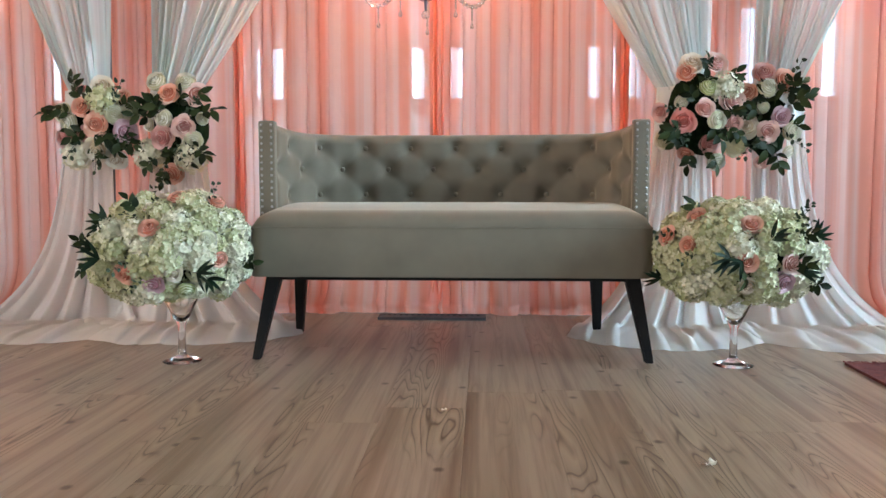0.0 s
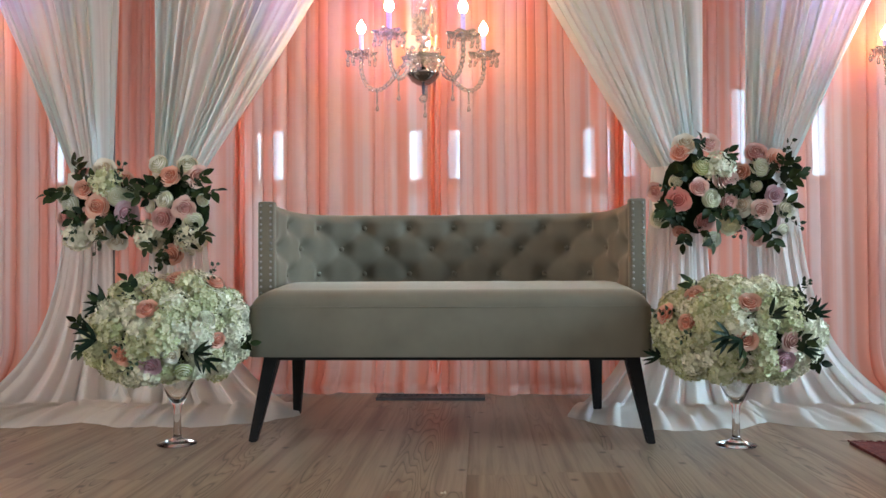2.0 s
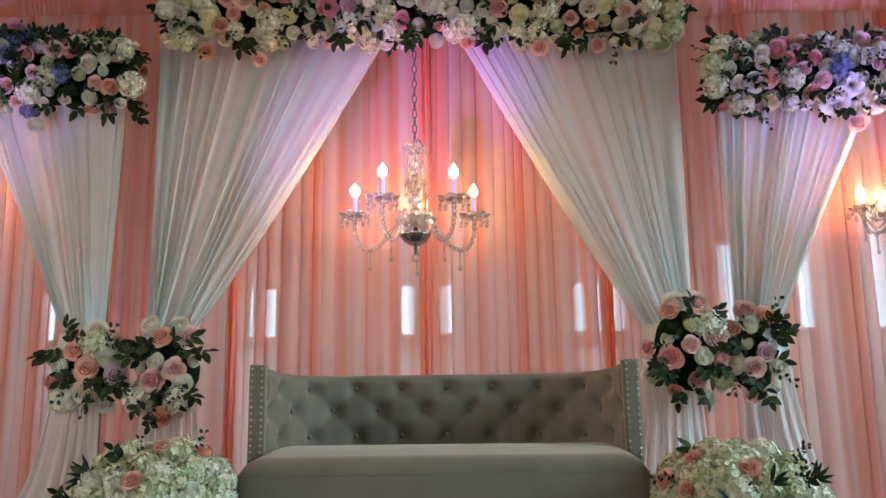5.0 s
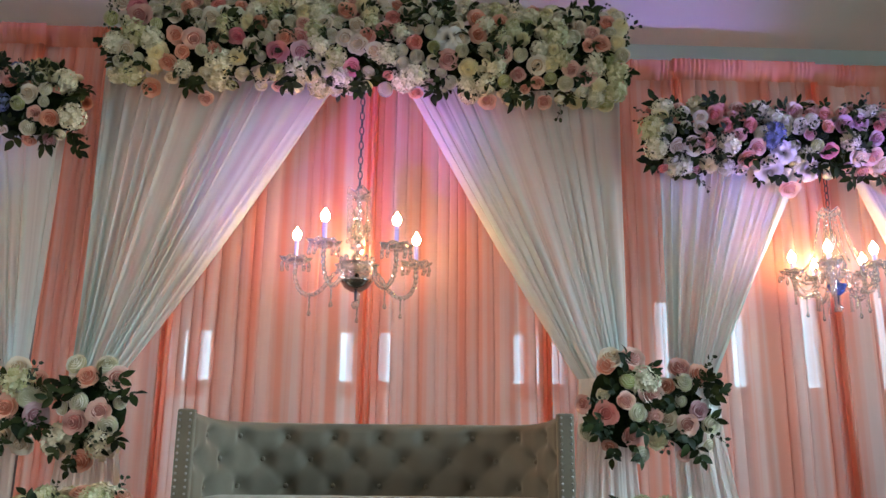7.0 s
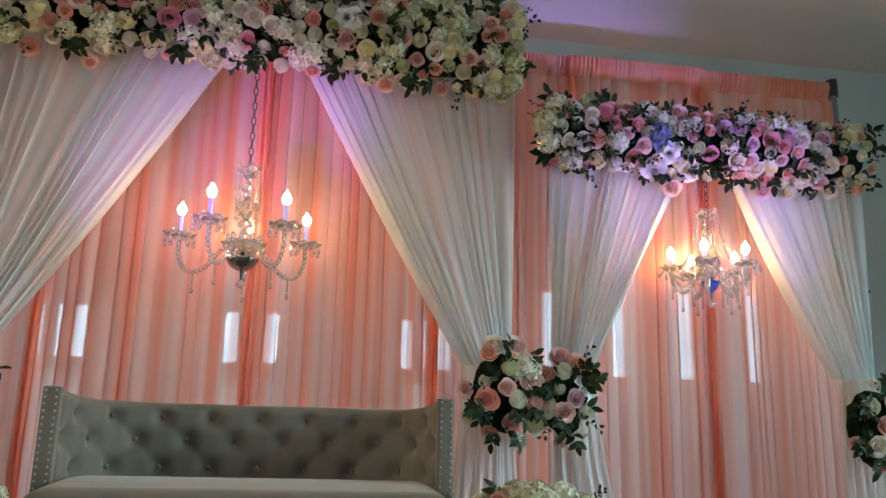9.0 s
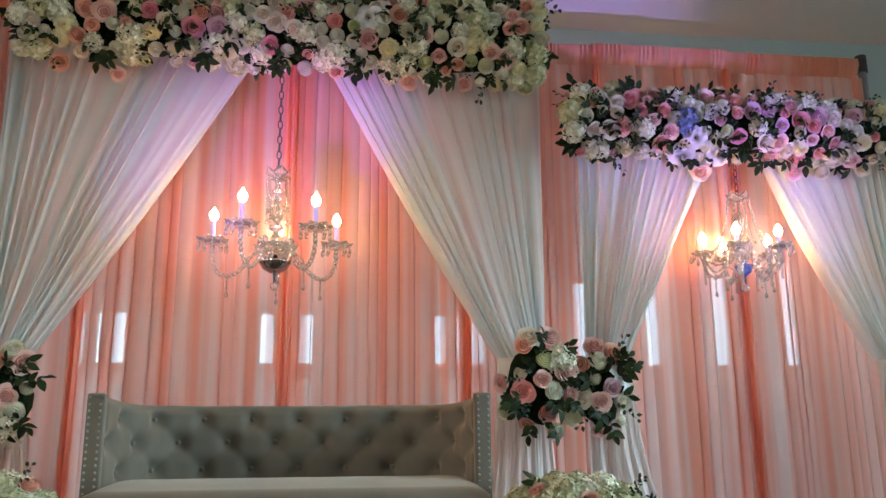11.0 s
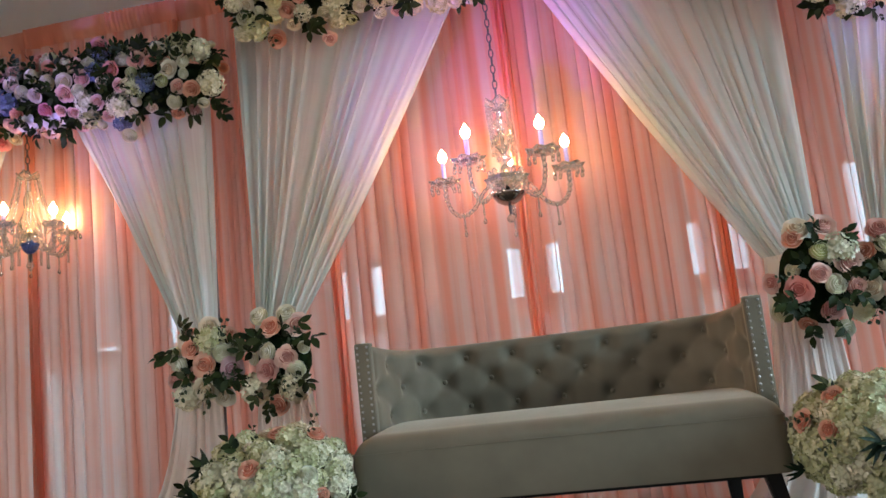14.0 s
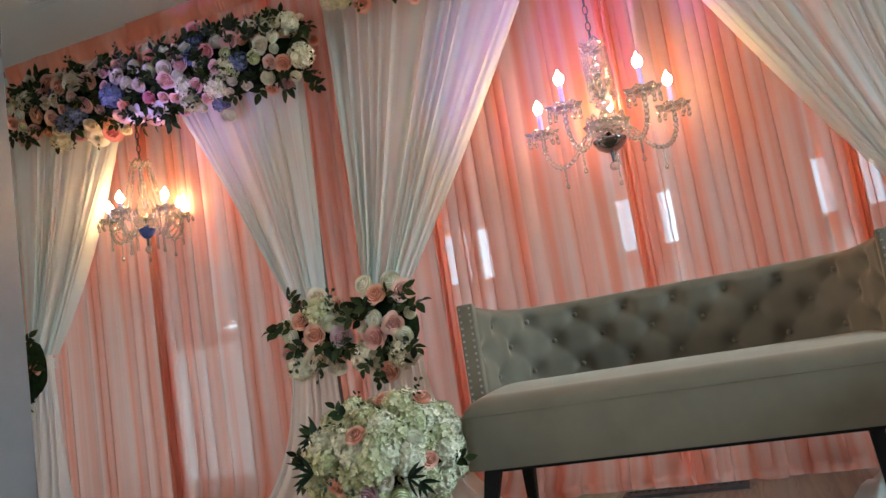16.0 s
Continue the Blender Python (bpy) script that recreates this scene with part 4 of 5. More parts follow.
CENTRE_B = [(-0.19,2.405,'p'), (-0.162,2.154,'h'), (-0.147,2.327,'i'), (-0.14,2.243,'i'), (-0.027,2.307,'d'), (-0.026,2.091,'w'), (-0.02,2.201,'H'), (0.004,2.365,'c'), (0.094,2.255,'c'), (0.096,2.139,'H'), (0.104,2.199,'w'), (0.163,2.308,'w'), (0.228,2.193,'d'), (0.228,2.279,'P'), (0.243,2.113,'w'), (0.316,2.16,'y'), (0.348,2.386,'p'), (0.353,2.298,'p'), (0.403,2.062,'b'), (0.446,2.357,'p'), (0.459,2.214,'b'), (0.467,2.119,'g'), (0.493,2.323,'G'), (0.523,2.145,'d'), (0.528,2.216,'w'), (0.558,2.34,'g'), (0.597,2.178,'i'), (0.641,2.064,'b'), (0.679,2.297,'G'), (0.721,2.116,'w')]
CENTRE_C = [(0.77,2.067,'y'), (0.774,2.352,'i'), (0.805,2.143,'b'), (0.865,2.272,'p'), (0.895,2.201,'g'), (0.903,2.061,'g'), (0.931,2.162,'G')]
EAST_A = [(1.087,1.937,'G'), (1.104,1.858,'H'), (1.147,1.924,'w'), (1.189,1.868,'i'), (1.219,2.011,'w'), (1.224,1.799,'H'), (1.257,1.869,'i'), (1.282,1.947,'i'), (1.304,2.07,'G'), (1.31,1.885,'p'), (1.333,1.809,'y'), (1.353,2.015,'c'), (1.396,1.958,'c'), (1.404,1.873,'H'), (1.465,2.046,'d'), (1.488,1.832,'p'), (1.492,1.96,'c'), (1.541,1.926,'w'), (1.559,2.048,'H'), (1.588,1.919,'L'), (1.603,1.793,'P'), (1.636,1.851,'P'), (1.69,1.726,'b'), (1.7,1.965,'w'), (1.709,2.052,'b'), (1.758,1.989,'w'), (1.764,1.797,'P'), (1.81,2.098,'b'), (1.825,1.863,'h'), (1.891,1.977,'m')]
EAST_B = [(1.914,2.049,'b'), (1.957,1.843,'i'), (1.977,2.074,'d'), (2.021,1.917,'m')]
EAST2 = [(2.125,1.745,'m'), (2.158,2.02,'H'), (2.196,1.968,'m'), (2.235,1.899,'b'), (2.255,1.744,'w'), (2.269,1.958,'i'), (2.33,1.816,'G'), (2.364,1.975,'b'), (2.402,1.858,'y'), (2.456,1.769,'i'), (2.501,1.994,'y')]
WEST_A = [(-2.781,2.228,'i'), (-2.7,2.034,'p'), (-2.679,1.912,'H'), (-2.648,2.192,'p'), (-2.615,1.993,'b'), (-2.564,2.141,'p'), (-2.489,2.14,'i'), (-2.487,1.987,'L'), (-2.455,1.883,'P'), (-2.417,2.013,'m'), (-2.403,2.133,'b'), (-2.403,2.249,'i'), (-2.369,1.886,'h'), (-2.334,2.185,'m'), (-2.285,1.884,'i'), (-2.261,2.007,'L'), (-2.232,2.159,'b'), (-2.191,1.918,'P'), (-2.164,2.04,'w'), (-2.152,2.237,'p'), (-2.126,2.116,'w'), (-2.065,1.952,'h'), (-2.053,1.901,'P'), (-2.041,2.067,'w'), (-2.014,2.205,'p'), (-1.959,2.002,'b'), (-1.869,1.951,'H'), (-1.861,2.237,'h'), (-1.855,2.124,'w'), (-1.774,2.016,'i')]
WEST_B = [(-1.739,2.074,'c'), (-1.729,1.806,'w'), (-1.723,1.912,'H'), (-1.695,2.119,'w'), (-1.639,1.971,'G'), (-1.622,2.098,'b'), (-1.534,2.131,'i'), (-1.48,2.189,'G'), (-1.469,1.89,'w'), (-1.44,2.095,'w'), (-1.376,1.922,'p'), (-1.342,2.099,'H'), (-1.288,1.929,'H')]
TIE_B = [(-1.186,0.654,'H'), (-1.139,0.935,'w'), (-1.107,0.721,'d'), (-1.1,0.792,'w'), (-1.082,0.884,'p'), (-1.08,0.588,'p'), (-1.023,0.76,'b'), (-1.022,0.929,'w'), (-1.007,0.642,'H'), (-0.994,0.71,'w'), (-0.982,0.882,'b')]
TIE_A = [(-1.501,0.819,'w'), (-1.491,0.719,'d'), (-1.469,0.779,'w'), (-1.456,0.658,'H'), (-1.411,0.837,'p'), (-1.364,0.678,'i'), (-1.358,0.771,'p'), (-1.348,0.916,'i'), (-1.335,0.866,'G'), (-1.302,0.641,'i'), (-1.291,0.81,'w'), (-1.259,0.745,'m'), (-1.241,0.818,'w')]
TIE_C = [(0.77,0.709,'w'), (0.831,0.777,'c'), (0.844,0.954,'p'), (0.866,0.988,'i'), (0.906,0.821,'b'), (0.92,0.901,'g'), (0.924,0.695,'d'), (0.951,0.779,'w'), (0.952,0.99,'b'), (0.964,0.628,'w'), (0.993,0.9,'H'), (1.007,0.851,'b'), (1.012,0.767,'b'), (1.037,0.689,'y')]
TIE_D = [(1.068,0.759,'i'), (1.068,0.881,'p'), (1.126,0.95,'d'), (1.133,0.895,'w'), (1.134,0.737,'b'), (1.178,0.789,'m'), (1.195,0.921,'p'), (1.225,0.742,'w'), (1.231,0.846,'P')]
VASE_W = [(-0.901,0.293,'p'), (-0.834,0.422,'p'), (-0.828,0.264,'m'), (-0.806,0.504,'p'), (-0.764,0.294,'i'), (-0.749,0.24,'g'), (-0.692,0.491,'p'), (-0.682,0.388,'w'), (-0.657,0.329,'p')]
VASE_E = [(0.643,0.392,'p'), (0.68,0.374,'p'), (0.719,0.452,'p'), (0.817,0.334,'p'), (0.826,0.267,'i'), (0.841,0.432,'p'), (0.926,0.274,'m'), (0.943,0.328,'b')]


def garland(label, a, b, ry, rz, known, seed, fill, leaf_count, kinds="pbiwwwgyyHHHGiwpwiyH"):
    """A thick flower garland along a line; known blooms by place, the rest filled between them."""
    rnd = random.Random(seed)
    a, b = Vector(a), Vector(b)
    g = tagged(empty("flower_garland", Matrix.Translation((a + b) / 2)), label, "flower garland", "garlands on the drape frames")
    org = (a + b) / 2
    ln = (b - a).length
    # dark core, its colour standing for the shade between the blooms
    def core(u, v):
        p = a.lerp(b, v)
        k = math.sin(math.pi * min(max(v, 0.02), 0.98)) ** 0.18 * (0.66 + 0.10 * noise.noise(Vector((v * 9, math.cos(u * 6.283) * 1.5, math.sin(u * 6.283) * 1.5))))
        return (p.x - org.x, p.y - org.y + ry * k * math.cos(u * 6.283), p.z - org.z + rz * k * math.sin(u * 6.283))
    part("moss_core", grid_mesh(20, 40, core, True), GAP_DARK, g, smooth=True)
    placed = []

    def surface(x, z):
        f = (x - a.x) / (b.x - a.x)
        c = a.lerp(b, min(max(f, 0), 1))
        s = max(-0.97, min(0.97, (z - c.z) / rz))
        return c, s, c.y - ry * math.sqrt(1 - s * s)
    for x, z, k in known:
        c, s, y = surface(x, z)
        at = Vector((x, y, z)) - org
        put(g, k, at, (rnd.uniform(-0.25, 0.25), -1.0, s * 0.55 - 0.42 + rnd.uniform(-0.25, 0.2)), rnd, rnd.uniform(0.95, 1.14))
        placed.append(at)
    tries = 0
    while fill and tries < 9000:
        tries += 1
        f, an = rnd.uniform(0.0, 1.0), rnd.uniform(-1.25, 2.5)
        c = a.lerp(b, f)
        at = Vector((c.x, c.y - ry * math.cos(an), c.z + rz * math.sin(an))) - org
        if all((at - q).length > (0.053 if an < 1.3 else 0.052) for q in placed):
            put(g, rnd.choice(kinds), at, (rnd.uniform(-0.3, 0.3), -math.cos(an) - 0.25, math.sin(an) - 0.35), rnd, rnd.uniform(0.72, 1.02))
            placed.append(at)
            fill -= 1
    for i in range(leaf_count):
        f, an = rnd.uniform(-0.01, 1.01), rnd.choice((rnd.uniform(-1.5, -0.6), rnd.uniform(-1.2, 1.2), rnd.uniform(0.8, 2.2)))
        c = a.lerp(b, f)
        out = Vector((rnd.uniform(-0.7, 0.7) + (1.2 if f > 0.97 else -1.2 if f < 0.03 else 0), -math.cos(an), math.sin(an) * 1.1))
        at = Vector((c.x, c.y - ry * 0.80 * math.cos(an), c.z + rz * 0.80 * math.sin(an))) - org
        put_sprig(g, "rose" if rnd.random() < 0.85 else "silver", at, out, rnd, rnd.uniform(0.55, 0.85))
    for i in range(int(leaf_count * 1.9)):
        # short leaves tucked between the blooms
        f, an = rnd.uniform(0, 1), rnd.uniform(-1.1, 1.3)
        c = a.lerp(b, f)
        at = Vector((c.x, c.y - ry * 0.97 * math.cos(an), c.z + rz * 0.97 * math.sin(an))) - org
        put_sprig(g, rnd.choice(("rose", "rose", "silver")), at, (rnd.uniform(-1, 1), -0.55, rnd.uniform(-1, 1)), rnd, rnd.uniform(0.45, 0.65))
    for end, sx in ((a, -1), (b, 1)):
        for i in range(9):
            an = rnd.uniform(-1.5, 1.5)
            at = Vector((end.x - sx * 0.03, end.y - ry * 0.6 * math.cos(an), end.z + rz * 0.65 * math.sin(an))) - org
            put_sprig(g, "rose" if i % 3 else "silver", at, (sx * (1 if b.x > a.x else -1), rnd.uniform(-0.8, 0), rnd.uniform(-0.6, 0.5)), rnd, rnd.uniform(0.6, 0.95))
    return g


def hanging_cluster(g, places, seed):
    """Leaf sprigs hanging from the underside of a garland."""
    rnd = random.Random(seed)
    for x, y, z in places:
        for i in range(3):
            put_sprig(g, "rose", Vector((x + rnd.uniform(-0.03, 0.03), y, z)) - g.location, (rnd.uniform(-0.5, 0.5), -0.1, -1), rnd, rnd.uniform(0.55, 0.75))


_g = garland("long garland of peach, blush and ivory roses on the drape frame", (-1.13, 0.70, 2.31), (0.95, 0.70, 2.27), 0.17, 0.215, CENTRE_A + CENTRE_B + CENTRE_C, 3, 330, 66)
hanging_cluster(_g, [(-0.10, 0.56, 2.10), (-0.42, 0.58, 2.12), (-0.80, 0.58, 2.11), (0.50, 0.58, 2.08)], 4)
garland("rose and hydrangea garland washed in violet light on the frame", (1.12, 0.76, 1.94), (2.62, 0.76, 1.93), 0.15, 0.155, EAST_A + EAST_B + EAST2, 5, 140, 60, "pbiwwgHpdbmwicyHwb")
garland("rose and hydrangea garland with blue accents on the frame", (-2.86, 0.76, 2.09), (-1.33, 0.76, 2.00), 0.15, 0.175, WEST_A + WEST_B, 7, 130, 84, "pbiwLgHpdbmwGpiwb")


def bouquet(label, centre, rx, rz, known, seed, sprigs, fill=4):
    """A tie-back bunch on a drape."""
    rnd = random.Random(seed)
    c = Vector(centre)
    g = tagged(empty("tieback_bouquet", Matrix.Translation(c)), label, "bouquet", "bouquets on the drape ties")
    core = part("moss_core", lumpy(rx * 0.72, 0.075, rz * 0.78, seed), GAP_DARK, g, smooth=True)
    placed = []
    for x, z, k in known:
        s = ((x - c.x) / rx) ** 2 + ((z - c.z) / rz) ** 2
        at = Vector((x, c.y - 0.085 * math.sqrt(max(0.05, 1 - 0.8 * s)) - 0.02, z)) - c
        put(g, k, at, ((x - c.x) / rx * 0.6 + rnd.uniform(-0.15, 0.15), -1, (z - c.z) / rz * 0.5 + rnd.uniform(-0.15, 0.15)), rnd, rnd.uniform(1.10, 1.26))
        placed.append(at)
    tries = 0
    while fill and tries < 800:
        tries += 1
        an, q = rnd.uniform(0, 6.28), rnd.uniform(0.3, 0.95)
        at = Vector((rx * q * math.cos(an), -0.085 * math.sqrt(1 - 0.8 * q * q), rz * q * math.sin(an)))
        if all((at - p).length > 0.07 for p in placed):
            put(g, rnd.choice("wipbd"), at, (math.cos(an) * q, -1, math.sin(an) * q), rnd, rnd.uniform(0.7, 0.95))
            placed.append(at)
            fill -= 1
    for i in range(sprigs):
        an = rnd.uniform(0, 6.28)
        q = rnd.uniform(0.15, 0.85)
        at = Vector((rx * q * math.cos(an), -0.07 - 0.035 * rnd.random(), rz * q * math.sin(an)))
        put_sprig(g, "rose" if rnd.random() < 0.8 else "silver", at, (math.cos(an), rnd.uniform(-0.6, -0.1), math.sin(an)), rnd, rnd.uniform(0.56, 0.84))
    return g


bouquet("tie-back bunch of peach and mauve roses with dark leaves", (-1.375, 0.66, 0.775), 0.155, 0.165, TIE_A, 11, 22, 3)
bouquet("tie-back bunch of blush roses and white hydrangea", (-1.07, 0.66, 0.77), 0.145, 0.20, TIE_B, 12, 20, 3)
bouquet("tie-back bunch of blush roses, ranunculus and a white dahlia", (0.905, 0.66, 0.81), 0.16, 0.195, TIE_C, 13, 24, 3)
bouquet("tie-back bunch of dusty and peach roses with trailing leaves", (1.16, 0.66, 0.79), 0.11, 0.185, TIE_D, 14, 17, 3)
bouquet("tie-back bunch of cream flowers with dark leaves", (2.50, 0.66, 0.72), 0.14, 0.19, [(2.44, 0.8, 'w'), (2.5, 0.72, 'p'), (2.45, 0.64, 'i'), (2.55, 0.82, 'b')], 15, 26, 6)
bouquet("tie-back bunch of dark leaves and pale roses", (-2.93, 0.66, 0.86), 0.13, 0.18, [(-2.95, 0.9, 'b'), (-2.97, 0.78, 'i')], 16, 30, 5)


# ---- vase arrangements ----
def vase_arrangement(x, y, cx, cz, rx, rz, known, seed, label, lances):
    v = tagged(empty("glass_vase", pose(x, y, 0)), "tall stemmed clear glass vase standing on the floor", "vase", "stemmed vases beside the settee")
    prof = [(0.0, 0.002), (0.058, 0.002), (0.060, 0.005), (0.045, 0.010), (0.018, 0.018), (0.0115, 0.03), (0.0110, 0.09), (0.013, 0.115), (0.030, 0.150), (0.058, 0.205), (0.086, 0.250), (0.0835, 0.250), (0.055, 0.206), (0.026, 0.152), (0.008, 0.128), (0.0, 0.126)]
    part("bowl", lathe(prof, 32), GLASSMAT, v, smooth=True)
    rnd = random.Random(seed)
    c = Vector((cx, y, cz))
    g = tagged(empty("flower_arrangement", Matrix.Translation(c)), label, "flower arrangement", "arrangements in the stemmed vases")
    bm = lumpy(rx * 0.84, rx * 0.80, rz * 0.84, seed, 0.08)
    for p in bm.verts:
        if p.co.z < -rz * 0.5:
            p.co.z = -rz * 0.5 + (p.co.z + rz * 0.5) * 0.35
    part("moss_core", bm, GAP_DARK, g, smooth=True)
    placed = []
    for px, pz, k in known:
        s = ((px - cx) / rx) ** 2 + ((pz - cz) / rz) ** 2
        at = Vector((px, y - rx * math.sqrt(max(0.02, 1 - s)) * 0.97, pz)) - c
        n = Vector((at.x / rx ** 2, at.y / rx ** 2, at.z / rz ** 2)).normalized()
        put(g, k, at * 1.0, n + Vector((0, -0.35, 0)), rnd, rnd.uniform(0.78, 0.88))
        placed.append(at)
    tries, n = 0, 0
    while tries < 6000 and n < 160:
        tries += 1
        z = rnd.uniform(-0.78, 1.0)
        an = rnd.uniform(0, 6.28)
        q = math.sqrt(1 - z * z)
        at = Vector((rx * q * math.cos(an), rx * q * math.sin(an), rz * z)) * rnd.uniform(0.86, 0.99)
        if all((at - p).length > (0.044 if p in placed[:len(known)] else 0.053) for p in placed):
            nrm = Vector((at.x / rx ** 2, at.y / rx ** 2, at.z / rz ** 2)).normalized()
            k = rnd.choice("HHGGGGHGHGGi" if at.x < 0.05 else "HHHGGHGHGGHG")
            put(g, k, at, nrm, rnd, rnd.uniform(0.74, 1.02) if k in "HG" else rnd.uniform(0.6, 0.75))
            placed.append(at)
            n += 1
    for dx, dz, wx, wz in lances:
        s = (dx / rx) ** 2 + (dz / rz) ** 2
        at = Vector((dx, -rx * math.sqrt(max(0, 1 - s)) - 0.012, dz))
        put_sprig(g, "lance", at, (wx, -0.35, wz), rnd, 0.66)
    for i in range(10):
        an, z = rnd.uniform(3.3, 6.1), rnd.uniform(-0.5, 0.9)
        q = math.sqrt(1 - z * z)
        d = Vector((q * math.cos(an), q * math.sin(an), z))
        put_sprig(g, "rose" if i % 2 else "silver", Vector((d.x * rx, d.y * rx, d.z * rz)) * 0.95, d + Vector((0.4 * rnd.uniform(-1, 1), 0, 0.4 * rnd.uniform(-1, 1))), rnd, 0.55)
    return g


vase_arrangement(-0.822, -0.05, -0.845, 0.345, 0.235, 0.165, VASE_W, 21, "low dome of white-green hydrangea and peach roses in a vase", [(-0.13, -0.01, -1, 0.1), (-0.15, 0.02, -0.9, 0.4), (0.14, -0.05, 1, -0.1), (0.16, -0.07, 0.7, -0.5), (-0.12, 0.09, -0.9, 0.2)])
vase_arrangement(0.852, -0.03, 0.85, 0.335, 0.225, 0.155, VASE_E, 22, "low dome of green hydrangea and peach roses with dark leaves", [(-0.05, 0.0, -0.8, -0.5), (-0.08, 0.01, -0.9, -0.2), (0.03, 0.06, 0.6, 0.6), (-0.22, -0.07, -1, 0.2), (0.12, -0.03, 1, 0.05), (0.19, 0.06, 0.7, 0.5)])


# ---- chandeliers ----
BULB = emitter("bulb_glow", (1.0, 0.58, 0.26), 300.0)
# lilac here is the violet uplight painted into the sleeve's colour
CANDLE = mat("candle_sleeve", (0.42, 0.40, 0.80), 0.35)
CRYSTAL = mat("crystal", (1.0, 0.96, 0.84), 0.04, Transmission_Weight=0.85, IOR=1.65, Specular_IOR_Level=1.0)
SMOKED = mat("smoked_chrome", (0.30, 0.29, 0.29), 0.10, 1.0)
CHAIN = mat("dark_chain_metal", (0.13, 0.12, 0.12), 0.35, 0.7)
BLUEGLASS = mat("blue_glass", (0.12, 0.25, 0.75), 0.05, Transmission_Weight=0.7, IOR=1.5)


def bead_into(bm, at, r, sub=1, stretch=1.0):
    q = bmesh.ops.create_icosphere(bm, subdivisions=sub, radius=r)
    for v in q["verts"]:
        v.co = Vector((v.co.x, v.co.y, v.co.z * stretch)) + Vector(at)


def strand(a, b, sag, n, r):
    """A string of beads hanging between two points."""
    bm = bmesh.new()
    a, b = Vector(a), Vector(b)
    pts, rr = [], []
    for i in range(n + 1):
        for d, k in ((-0.48, 0.18), (-0.28, 0.85), (0.0, 1.05), (0.28, 0.85)):
            f = (i + d) / n
            pts.append(a.lerp(b, f) + Vector((0, 0, -sag * 4 * f * (1 - f))))
            rr.append(r * k)
    tube_into(bm, pts, rr, 6)
    return bm


def drop(r=0.011, length=0.03):
    return lathe([(0, 0), (r * 0.25, -length * 0.1), (r * 0.5, -length * 0.35), (r, -length * 0.7), (r * 0.6, -length * 0.95), (0, -length)], 6)


